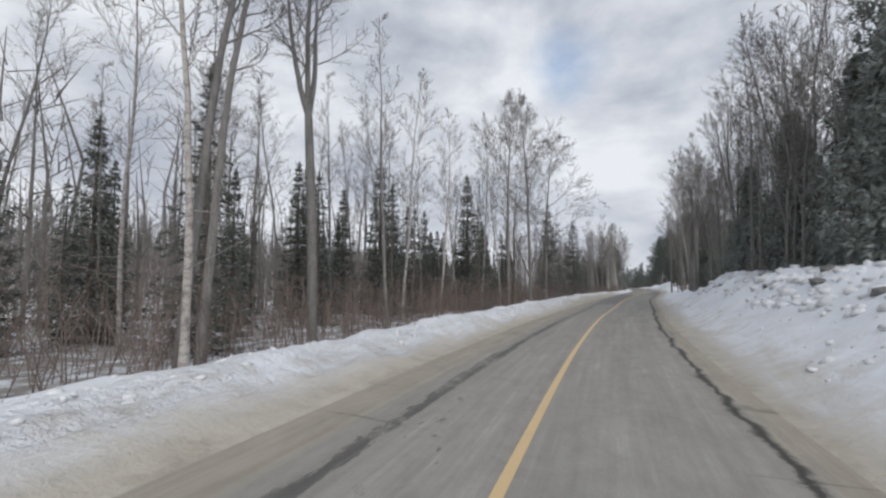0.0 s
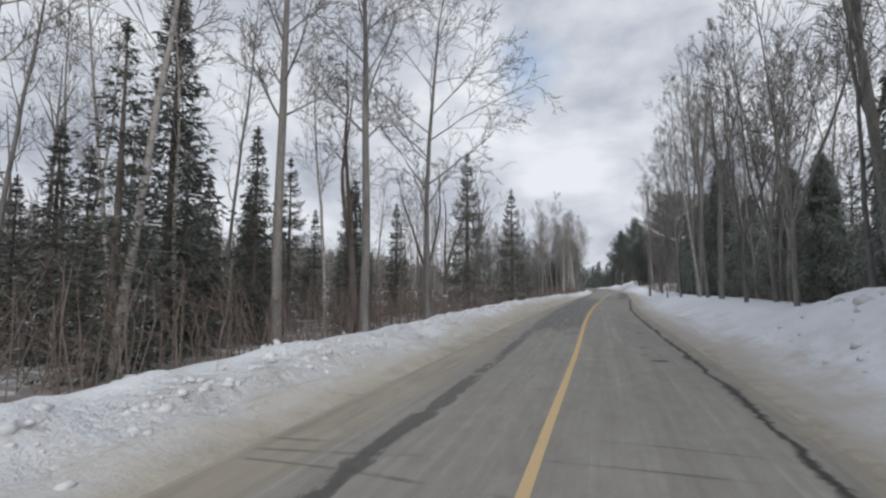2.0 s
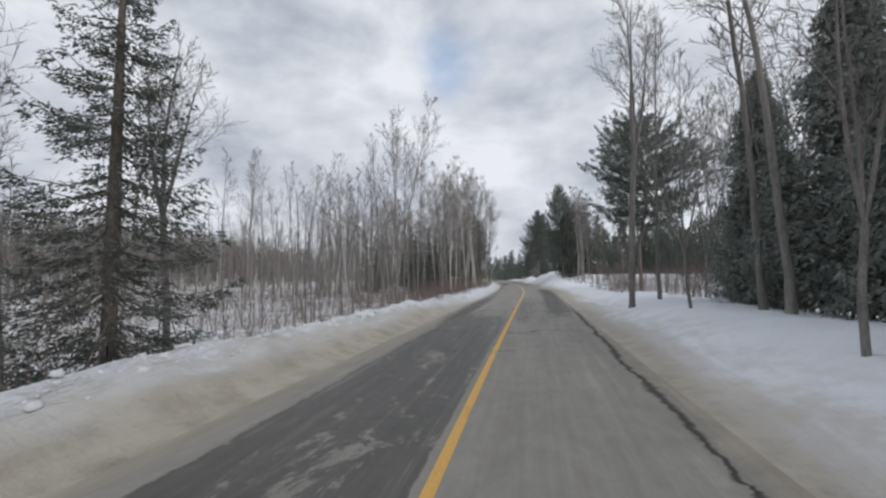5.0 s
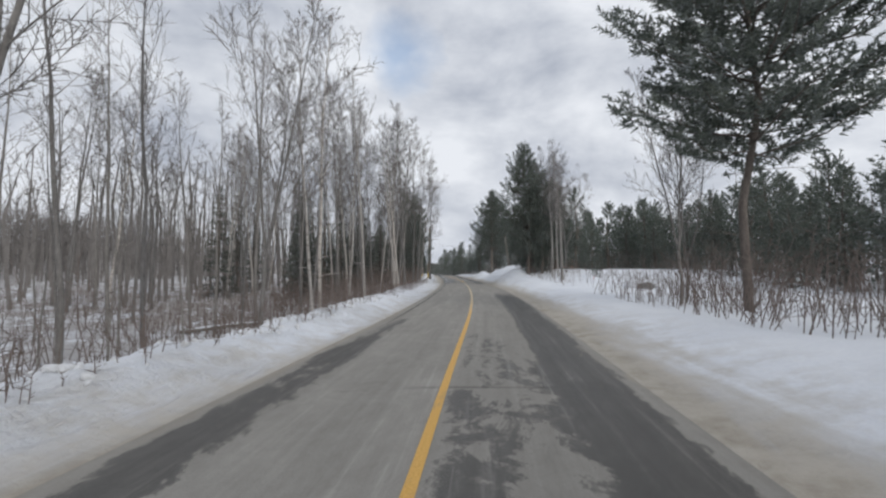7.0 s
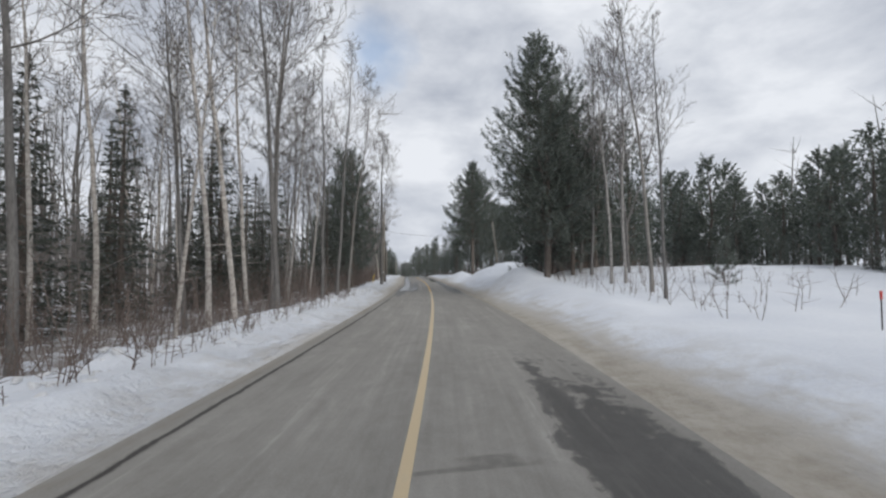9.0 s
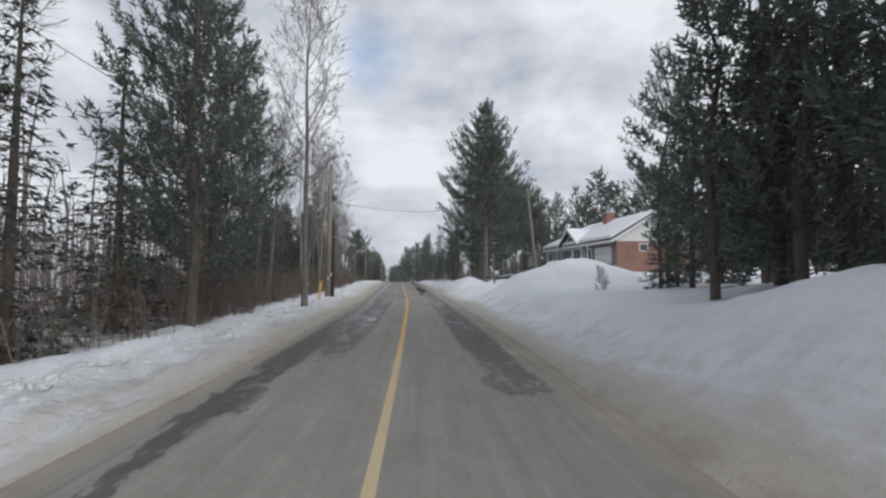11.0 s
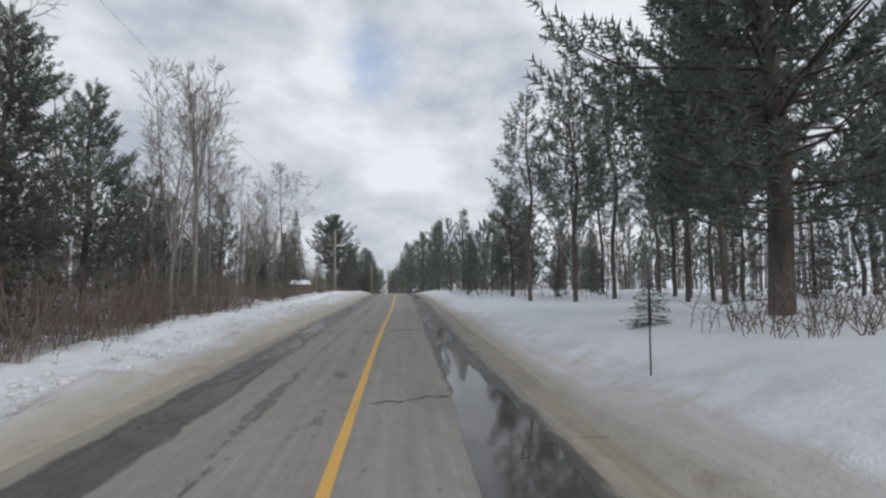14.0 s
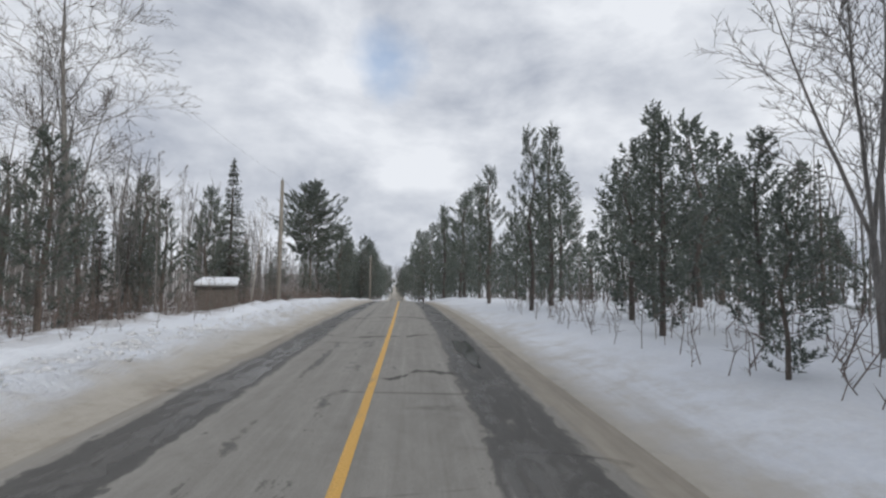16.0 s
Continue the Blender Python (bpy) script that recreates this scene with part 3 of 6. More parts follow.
def part(name, bag, mat, parent, label="", smooth_=False):
    ob = new(name, bag.mesh(name, mat, smooth_))
    ob.parent = parent
    return tagged(ob, label) if label else ob


def bevelled(ob, width=0.01):
    b = ob.modifiers.new("bevel", "BEVEL")
    b.width, b.segments, b.limit_method = width, 2, "ANGLE"
    return ob


# ---------------------------------------------------------------- trees


def limb(wood, twigs, rng, p, d, length, r, level, counts, rise, crook):
    """One limb with its side branches; the last order are fine pointed twigs."""
    if level > len(counts) - 1:
        d = (d + Vector((rng.gauss(0, 0.15), rng.gauss(0, 0.15), rise * 0.6))).normalized()
        twigs.spike(p, p + d * length, 0.0115)
        return
    steps = 5 if level < 2 else 3 if level < len(counts) - 1 else 2
    pts, radii = [p.copy()], [r]
    for i in range(steps):
        bend = 0.11 * crook * (1.4 if level > 1 else 1.0)
        d = (d + Vector((rng.gauss(0, bend), rng.gauss(0, bend), rng.gauss(0, 0.07) * crook + rise * (1.0 if level < 2 else 0.6)))).normalized()
        p = p + d * (length / steps)
        pts.append(p.copy())
        radii.append(max(r * (1 - 0.82 * (i + 1) / steps), 0.0065))
    (wood if level < 2 else twigs).tube(pts, radii, 4 if level < 2 else 3)
    n, turn = counts[level], rng.uniform(0, 6.283)
    for k in range(n):
        s = 0.16 + 0.84 * (k + rng.random()) / n
        i = min(int(s * steps), steps - 1)
        q = pts[i].lerp(pts[i + 1], s * steps - i)
        ax = (pts[i + 1] - pts[i]).normalized()
        side_ = ax.orthogonal().normalized()
        side_.rotate(Matrix.Rotation(turn + k * 2.6 + rng.gauss(0, 0.4), 3, ax))
        a = rng.uniform(0.42, 0.88)
        limb(wood, twigs, rng, q, (ax * math.cos(a) + side_ * math.sin(a)).normalized(), max(length * rng.uniform(0.45, 0.68) * (1.05 - 0.55 * s), 0.18), max(r * (1 - 0.75 * s) * 0.5, 0.0095), level + 1, counts, rise, crook)


def bare_tree_parts(rng, height, thick, clear, fork, spread, counts, angle=(0.6, 1.05), rise=0.1, crook=1.0, leaders=((0.12, 1.0), (0.34, 0.92), (0.28, 0.72)), stubs=6):
    """Trunk and twig bags of a leafless broad-leaved tree, base at the origin. counts: branches of each order."""
    wood, twigs = Bag(), Bag()
    tops = [(Vector((0, 0, -0.3)), Vector((rng.gauss(0, 0.02), rng.gauss(0, 0.02), 1)).normalized(), height + 0.3, thick)]
    if fork:
        zf = height * fork
        base = Vector((0, 0, -0.3))
        lean = Vector((rng.gauss(0, 0.05), rng.gauss(0, 0.05), 1)).normalized()
        head = base + lean * zf
        sway = Vector((rng.gauss(0, 0.05), rng.gauss(0, 0.05), 0)) * crook
        wood.tube([base, base.lerp(head, 0.07), base.lerp(head, 0.5) + sway, head], [thick * 1.35, thick, thick * 0.92, thick * 0.8], 8)
        turn = rng.uniform(0, 6.283)
        tops = []
        for j, (a, k) in enumerate(leaders):
            side_ = lean.orthogonal().normalized()
            side_.rotate(Matrix.Rotation(turn + j * 6.283 / len(leaders) + rng.gauss(0, 0.3), 3, lean))
            tops.append((head, (lean * math.cos(a) + side_ * math.sin(a)).normalized(), (height - zf) * k, thick * 0.62))
    for p, d, length, r in tops:
        steps = 12
        pts, radii = [p.copy()], [r * (1.35 if not fork else 1)]
        for i in range(steps):
            d = (d + Vector((rng.gauss(0, 0.03 * crook), rng.gauss(0, 0.03 * crook), 0.07))).normalized()
            p = p + d * (length / steps)
            pts.append(p.copy())
            radii.append(max(r * (1 - 0.93 * ((i + 1) / steps)**1.25), 0.014))
        wood.tube(pts, radii, 7)
        low = 0.12 if fork else clear
        turn = rng.uniform(0, 6.283)
        for k in range(counts[0]):
            s = (k + rng.random()) / counts[0]
            v = low + (0.985 - low) * s
            i = min(int(v * steps), steps - 1)
            q = pts[i].lerp(pts[i + 1], v * steps - i)
            ax = (pts[i + 1] - pts[i]).normalized()
            side_ = ax.orthogonal().normalized()
            side_.rotate(Matrix.Rotation(turn + k * 2.4 + rng.gauss(0, 0.5), 3, ax))
            a = rng.uniform(*angle) * (1 - 0.35 * s)
            span = height * spread * rng.uniform(0.65, 1.15) * (0.75 + 0.9 * s if s < 0.35 else 1.07 * (1.12 - (s - 0.35) / 0.65)**0.75)
            limb(wood, twigs, rng, q, (ax * math.cos(a) + side_ * math.sin(a)).normalized(), span, max(radii[i] * 0.36, 0.014), 1, counts, rise, crook)
        if not fork:
            for k in range(stubs):
                v = rng.uniform(0.12, clear)
                i = min(int(v * steps), steps - 1)
                q, t = pts[i].lerp(pts[i + 1], v * steps - i), rng.uniform(0, 6.283)
                wood.tube([q, q + Vector((math.cos(t), math.sin(t), rng.uniform(-0.1, 0.7))) * rng.uniform(0.25, 1.3)], [0.016, 0.005], 3)
    return wood, twigs


def spruce_parts(rng, height, radius, whorls, arms, fronds, bits, size, sparse=0.0, droop=0.22, fine=False, bare=0.04):
    """A spruce: whorls of boughs that droop and turn up at the tip, each a flat spray of needled fronds."""
    wood, green = Bag(), Bag()
    wood.tube([(0, 0, -0.3), (0, 0, height * 0.3), (rng.gauss(0, 0.05), 0, height * 0.7), (0, 0, height)], [height * 0.0145, height * 0.012, height * 0.006, 0.012], 7)
    for w in range(whorls):
        s = (w + rng.random() * 0.8) / whorls
        z = height * (bare + (0.985 - bare) * s)
        r = radius * (1 - s)**0.92 * rng.uniform(0.82, 1.12) + 0.07
        if s < 0.08:
            r *= 0.8
        n = max(4, int(arms * (1 - 0.4 * s)))
        off = rng.random() * 6.28
        for a in range(n):
            if rng.random() < sparse:
                continue
            t = off + 6.283 * a / n + rng.gauss(0, 0.22)
            d = Vector((math.cos(t), math.sin(t), 0))
            side_ = Vector((-d.y, d.x, 0))
            tilt = -0.30 + 0.95 * s + rng.gauss(0, 0.1)
            q, length = Vector((0, 0, z)), r * rng.uniform(0.7, 1.15)

            def along_bough(v):
                return q + d * (length * v) + Vector((0, 0, length * (tilt * v - droop * math.sin(v * 2.6) + 0.16 * v * v)))

            if fine:
                wood.tube([along_bough(v) for v in (0.0, 0.35, 0.7, 1.0)], [0.014 + 0.009 * length, 0.014, 0.009, 0.004], 3)
            else:
                wood.spike(q, along_bough(0.95), 0.012 + 0.008 * length)
            m = max(2, int(fronds * (0.45 + 0.55 * length / radius)))
            for j in range(m):
                v = 0.1 + 0.9 * (j + rng.random()) / m
                root, reach = along_bough(v), (length * 0.46 * (1.08 - v) + (0.10 + size * 0.5) * (1.12 - s)) * rng.uniform(0.7, 1.2)
                for sg in (-1, 1):
                    out = (side_ * sg * rng.uniform(0.6, 1.0) + d * rng.uniform(0.5, 1.0)).normalized()
                    for b_ in range(bits):
                        f = (b_ + rng.random()) / bits
                        c = root + out * (reach * f) + Vector((rng.gauss(0, 0.03), rng.gauss(0, 0.03), -0.22 * reach * f + rng.gauss(0, 0.035)))
                        ax = (out + Vector((rng.gauss(0, 0.35), rng.gauss(0, 0.35), rng.gauss(-0.28, 0.3)))).normalized()
                        wd = ax.orthogonal().normalized()
                        wd.rotate(Matrix.Rotation(rng.uniform(0, 3.14), 3, ax))
                        k = size * rng.uniform(0.7, 1.3) * (1.0 - 0.4 * s)
                        green.tri(c - wd * k * 0.2, c + ax * k, c + wd * k * 0.2)
    for k in range(6):
        z = height * (0.93 + 0.012 * k)
        for j in range(5):
            t = j * 1.257 + k
            p = Vector((0, 0, z))
            ax = Vector((math.cos(t), math.sin(t), 1.3)).normalized() * (0.32 - 0.035 * k)
            green.tri(p - Vector((0, 0, 0.05)), p + ax, p + Vector((0, 0, 0.06)))
    return wood, green


def plume(bag, rng, p, axis, length, needles, reach, wide):
    """A pine shoot: a bottle brush of forward-pointing needle bunches round an upturned axis."""
    o = axis.orthogonal().normalized()
    c = axis.cross(o)
    for k in range(needles):
        s = (k + rng.random()) / needles
        t = k * 2.4 + rng.gauss(0, 0.3)
        out = o * math.cos(t) + c * math.sin(t)
        lean_ = 0.45 + 0.8 * s + rng.gauss(0, 0.15)
        d = (out + axis * lean_).normalized()
        root = p + axis * (length * s)
        w = d.cross(axis if k % 2 else out.cross(axis)).normalized() * (reach * wide)
        n = reach * rng.uniform(0.75, 1.2) * (1.0 - 0.25 * s)
        bag.tri(root - w, root + d * n, root + w)


def pine_parts(rng, height, radius, clear, limbs, shoots, size, peak=0.6, lift=0.25, needles=14, wide=0.13, inner=0.3, dead=0, up=0.7, thick=1.0):
    """A pine whose limbs carry upturned shoots; clear: the bare share of the trunk, up: how steeply the shoots stand."""
    wood, green = Bag(), Bag()
    bend = [Vector((rng.gauss(0, 0.12) * i, rng.gauss(0, 0.12) * i, height * i / 4 - (0.3 if i == 0 else 0))) for i in range(5)]
    th = height * 0.0128 * thick
    wood.tube(bend, [th * 1.2, th, th * 0.8, th * 0.5, 0.03], 8)
    for k in range(limbs):
        s = (k + rng.random()) / limbs
        z = clear + (0.985 - clear) * s
        i = min(int(z * 4), 3)
        q = bend[i].lerp(bend[i + 1], z * 4 - i)
        shape = min(1.0, 0.55 + s * 2.2) * (1 - max(0.0, s - (1 - peak)) / peak)**0.7 if s > 1 - peak else min(1.0, 0.6 + 1.4 * s)
        length = radius * shape * rng.uniform(0.6, 1.15) + 0.25
        t = k * 2.399 + rng.gauss(0, 0.4)
        d = Vector((math.cos(t), math.sin(t), lift + 0.55 * s + rng.gauss(0, 0.12))).normalized()
        m_ = q + d * length * 0.55 + Vector((rng.gauss(0, 0.05), rng.gauss(0, 0.05), rng.gauss(-0.07, 0.05))) * length
        e = q + d * length + Vector((0, 0, 0.12 * length))
        wood.tube([q, m_, e], [0.018 + 0.008 * length, 0.014 + 0.004 * length, 0.007], 4 if needles > 10 else 3)
        n = max(3, int(shoots * length / radius))
        for j in range(n):
            v = inner + (1.0 - inner) * (j + rng.random()) / n
            c = q.lerp(m_, v / 0.55) if v < 0.55 else m_.lerp(e, (v - 0.55) / 0.45)
            sg = 1 if j % 2 else -1
            flank = Vector((-d.y, d.x, 0)) * sg
            off = flank * rng.uniform(0.0, 0.33) * length * (1.15 - 0.75 * v) + Vector((0, 0, rng.gauss(0.02, 0.05) * length))
            axis = (d * rng.uniform(0.5, 1.0) + flank * rng.uniform(-0.1, 0.55) + Vector((0, 0, up * rng.uniform(0.5, 1.4)))).normalized()
            plume(green, rng, c + off, axis, size * rng.uniform(1.2, 2.2), needles, size * rng.uniform(0.85, 1.2), wide)
    for k in range(dead):
        z = clear * rng.uniform(0.3, 1.1) * height
        i = min(int(z / height * 4), 3)
        q, t = bend[i].lerp(bend[i + 1], z / height * 4 - i), rng.uniform(0, 6.283)
        wood.tube([q, q + Vector((math.cos(t), math.sin(t), rng.uniform(-0.2, 0.25))) * rng.uniform(0.6, 1.9)], [0.018, 0.006], 3)
    for j in range(4):
        plume(green, rng, bend[4] + Vector((0, 0, -0.3 * j)), Vector((rng.gauss(0, 0.2), rng.gauss(0, 0.2), 1)).normalized(), size * 2.2, needles, size, wide)
    return wood, green


def cedar_parts(rng, height, radius, clumps, fine=1.0):
    """A dense cedar: upright trunk, short limbs and a ragged cone of hanging scale-leaf fans on its outside."""
    wood, green = Bag(), Bag()
    wood.tube([(0, 0, -0.3), (rng.gauss(0, 0.1), 0, height * 0.5), (0, 0, height * 0.97)], [height * 0.016, height * 0.01, 0.02], 7)
    uneven = [[rng.uniform(0.42, 1.25) for _ in range(9)] for _ in range(40)]
    for k in range(clumps):
        s = rng.random()**1.25
        z = height * (0.05 + 0.94 * s)
        t = rng.uniform(0, 6.283)
        r = (radius * min(1, 0.6 + 2.4 * s) * (1 - s)**0.8 * 1.1 + 0.05) * uneven[int(s * 30)][int(t * 1.27)] * rng.uniform(0.55, 1.2)
        d = Vector((math.cos(t), math.sin(t), 0))
        p = Vector((0, 0, z)) + d * r
        if k % 8 == 0:
            wood.tube([Vector((0, 0, z - 0.25 * r)), p], [0.03, 0.008], 3)
        side_ = Vector((-d.y, d.x, 0))
        for j in range(5):
            a = (side_ * rng.gauss(0, 0.45) + d * rng.uniform(0.0, 0.5) + Vector((0, 0, rng.uniform(-1.0, 0.25)))).normalized()
            o = (side_ + d * rng.gauss(0, 0.5)).normalized()
            o = (o - a * o.dot(a)).normalized()
            L = rng.uniform(0.22, 0.46) * fine
            f = p + side_ * rng.gauss(0, 0.13) + d * rng.gauss(0, 0.07) + Vector((0, 0, rng.gauss(0, 0.14)))
            m_ = f + a * L * 0.45
            green.quad(f, m_ + o * L * 0.2, f + a * L, m_ - o * L * 0.17)
    return wood, green


TREES = {
    # kind: (full height, maker, bark, leaf, label)
    "bare_grand": (16.5, lambda g: bare_tree_parts(g, 16.5, 0.15, 0.36, 0, 0.23, (22, 8, 5, 4), (0.7, 1.1)), "bark", "twig", "tall leafless grey hardwood with a wide twiggy crown"),
    "bare_limby": (15.0, lambda g: bare_tree_parts(g, 15.0, 0.135, 0.27, 0, 0.31, (20, 8, 5, 4), (0.95, 1.4), 0.06, 1.4), "bark", "twig", "leafless hardwood with long arching side limbs"),
    "bare_crooked": (11.0, lambda g: bare_tree_parts(g, 11.0, 0.16, 0.3, 0.34, 0.20, (5, 5, 4, 3), (0.7, 1.15), 0.04, 2.1, ((0.3, 1.0), (0.4, 0.95))), "dark_bark", "twig", "crooked half-dead leafless tree with a forked trunk"),
    "bare_tall": (16.5, lambda g: bare_tree_parts(g, 16.5, 0.105, 0.42, 0, 0.19, (20, 8, 6)), "bark", "twig", "tall leafless grey hardwood tree in snow"),
    "bare_forked": (16.0, lambda g: bare_tree_parts(g, 16.0, 0.165, 0.4, 0.5, 0.19, (8, 8, 6)), "bark", "twig", "leafless forked hardwood tree with spreading limbs"),
    "bare_broad": (13.0, lambda g: bare_tree_parts(g, 13.0, 0.085, 0.25, 0.24, 0.22, (10, 8, 6), (0.5, 0.9), 0.12), "bark", "twig", "leafless many-branched tree with upright twigs"),
    "bare_thin": (14.0, lambda g: bare_tree_parts(g, 14.0, 0.085, 0.4, 0, 0.16, (16, 6, 5), (0.5, 0.9), 0.13, 1.4), "bark", "twig", "slender leafless young tree"),
    "birch": (15.0, lambda g: bare_tree_parts(g, 15.0, 0.095, 0.42, 0, 0.18, (18, 7, 6), (0.6, 1.0)), "birch_bark", "twig", "leafless birch with pale peeling bark"),
    "spruce": (11.0, lambda g: spruce_parts(g, 11.0, 1.9, 24, 7, 5, 3, 0.30), "dark_bark", "needle", "dark green spruce with drooping branches"),
    "spruce_open": (12.0, lambda g: spruce_parts(g, 12.0, 2.75, 30, 8, 13, 9, 0.13, 0.14, 0.22, True, 0.1), "dark_bark", "needle", "open-branched spruce with dark drooping boughs"),
    "spruce_narrow": (10.0, lambda g: spruce_parts(g, 10.0, 1.6, 36, 8, 6, 4, 0.23, 0.03), "dark_bark", "needle", "narrow pointed dark spruce"),
    "pine": (15.0, lambda g: pine_parts(g, 15.0, 3.8, 0.12, 96, 22, 0.30, 0.75, needles=14, wide=0.11), "dark_bark", "pine", "tall dark green pine with bushy limbs"),
    "pine_old": (17.0, lambda g: pine_parts(g, 17.0, 5.5, 0.13, 126, 32, 0.30, 0.9, 0.2, needles=15, wide=0.115, inner=0.16, dead=10, up=0.75), "dark_bark", "pine", "huge old pine with a thick trunk and spreading boughs"),
    "pine_giant": (17.0, lambda g: pine_parts(g, 17.0, 5.5, 0.28, 108, 34, 0.30, 0.9, 0.24, needles=15, wide=0.115, inner=0.16, dead=14, up=0.75), "dark_bark", "pine", "huge old pine with a clean lower trunk and spreading boughs"),
    "pine_tall": (16.0, lambda g: pine_parts(g, 16.0, 4.6, 0.36, 84, 42, 0.27, 0.5, 0.08, needles=15, wide=0.14, inner=0.12, thick=0.6, up=0.45, dead=8), "dark_bark", "pine", "tall pine with a long bare trunk and wide crown"),
    "pine_far": (13.0, lambda g: pine_parts(g, 13.0, 2.8, 0.05, 64, 8, 0.44, needles=8, wide=0.17), "dark_bark", "pine", "dark bushy pine in a roadside stand"),
    "pine_plume": (13.0, lambda g: pine_parts(g, 13.0, 2.6, 0.04, 62, 9, 0.38, 0.85, 0.40, needles=9, wide=0.14, inner=0.4, up=1.1), "dark_bark", "pine", "pointed pine with plume-like upturned limbs"),
    "pine_bare": (15.0, lambda g: pine_parts(g, 15.0, 3.2, 0.36, 54, 13, 0.32, 0.95, 0.2, thick=0.66, needles=10, wide=0.12, inner=0.38, dead=22, up=1.2), "dark_bark", "pine", "plantation pine with a bare straight trunk"),
    "pine_back": (13.0, lambda g: pine_parts(g, 13.0, 2.9, 0.05, 50, 6, 0.52, needles=7, wide=0.22), "dark_bark", "pine", "dark bushy pine at the back of a snowfield"),
    "pine_young": (4.6, lambda g: pine_parts(g, 4.6, 1.2, 0.05, 42, 10, 0.19, 0.9, needles=9, wide=0.13), "dark_bark", "pine", "young snow-dusted pine beside the road"),
    "cedar_near": (9.0, lambda g: cedar_parts(g, 9.0, 1.9, 5600, 0.55), "dark_bark", "cedar", "tall grey-green cedar with fine drooping foliage"),
    "cedar": (9.0, lambda g: cedar_parts(g, 9.0, 2.1, 1700, 0.85), "dark_bark", "cedar", "dense grey-green cedar with drooping foliage"),
}
CATEGORY = {"bare": "bare tree", "birch": "birch tree", "spruce": "spruce tree", "pine": "pine tree", "cedar": "cedar tree"}
made, dice = {}, random.Random(11)


def tree(kind, x, y, height=None, group="", variant=None, spin=None, z=None, lean=(0, 0)):
    """Plants a tree: the first of a kind and variant is built, the rest are copies of it."""
    v = dice.randrange(2) if variant is None else variant
    root_kind = kind.split("_")[0]
    name = root_kind + "_tree"
    full = TREES[kind][0]
    s = (height or full * dice.uniform(0.8, 1.15)) / full
    at_z = float(ground_z(x, y)) - 0.05 if z is None else z
    spin = dice.uniform(0, 360) if spin is None else spin
    m = pose(x, y, at_z, lean[0], lean[1], spin) @ Matrix.Diagonal((s * dice.uniform(0.92, 1.08), s * dice.uniform(0.92, 1.08), s, 1))
    if (kind, v) in made:
        ob = copy_thing(made[kind, v], m @ Matrix.Diagonal((*(1 / k for k in made[kind, v].scale), 1)))
    else:
        _, maker, bark, leaf, label = TREES[kind]
        wood, crown = maker(random.Random(kind + str(v)))
        ob = new(name)
        part("trunk", wood, M[bark], ob, smooth_=True)
        part("crown", crown, M[leaf], ob)
        tagged(ob, label, CATEGORY[root_kind])
        ob.matrix_basis = m
        made[kind, v] = ob
    if group:
        ob["group"] = group
    return ob


LEFT, RIGHT = "trees of the wood across the road", "trees beside the driven lane"
# trees that stand out, first stretch
for kind, x, y, h in (
    ("bare_forked", -8.9, 12.4, 16.0), ("bare_tall", -7.6, 6.4, 16), ("bare_tall", -8.4, 7.6, 17), ("birch", -7.0, 6.0, 13), ("birch", -10.2, 28.4, 14.5), ("birch", -7.8, 30.1, 14.5),
    ("bare_grand", -6.5, 33.4, 16.5), ("bare_crooked", -7.2, 39.0, 11.5), ("bare_grand", -5.3, 36.2, 17.0), ("bare_limby", -4.5, 40.5, 14.5), ("bare_crooked", -6.6, 51.4, 9.6), ("bare_crooked", -7.4, 50.4, 10.8), ("bare_forked", -6.4, 61.0, 13.0),
    ("spruce_open", -5.9, 56.1, 12.8), ("spruce_open", -3.4, 64.7, 11.8), ("spruce", -15.1, 31.1, 10.4), ("spruce_narrow", -9.6, 33.0, 10.6), ("spruce_narrow", -9.2, 36.0, 7.4), ("spruce_narrow", -8.2, 41.5, 7.0),
    ("spruce_narrow", -12.5, 24.0, 9.5), ("spruce", -10.5, 21.5, 7.2), ("spruce", -11.5, 27.0, 7.0), ("spruce", -12.0, 17.0, 7.0), ("spruce_narrow", -16.7, 22.6, 9.6), ("spruce", -9.9, 9.0, 8.0), ("spruce", -10.8, 38.0, 6.5),
    ("spruce_open", -13.2, 44.0, 9.2), ("spruce_narrow", -12.0, 48.5, 8.6), ("spruce_open", -16.0, 40.0, 9.6), ("spruce", -18.0, 47.0, 8.5), ("birch", -9.2, 20.0, 13), ("bare_thin", -8.0, 16.0, 13),
    ("spruce_narrow", -12.0, 57.1, 9.2), ("spruce_open", -13.5, 52.7, 9.4), ("spruce", -10.5, 60.0, 5.5), ("spruce", -15.0, 58.0, 7.0), ("bare_thin", -9.5, 55.5, 11), ("bare_thin", -11.0, 58.4, 10), ("birch", -8.8, 57.8, 9.5), ("bare_thin", -13.0, 55.0, 11.5), ("bare_thin", -10.4, 53.2, 9), ("bare_broad", -1.3, 86.0, 16.0), ("bare_broad", 1.2, 93.0, 12), ("birch", 1.9, 97.0, 12), ("bare_tall", 0.4, 103.0, 13.0), ("birch", 1.8, 106.0, 12.5), ("bare_thin", -2.2, 97.5, 10), ("bare_broad", 1.6, 110.5, 11),
):
    tree(kind, x, y, h, LEFT)
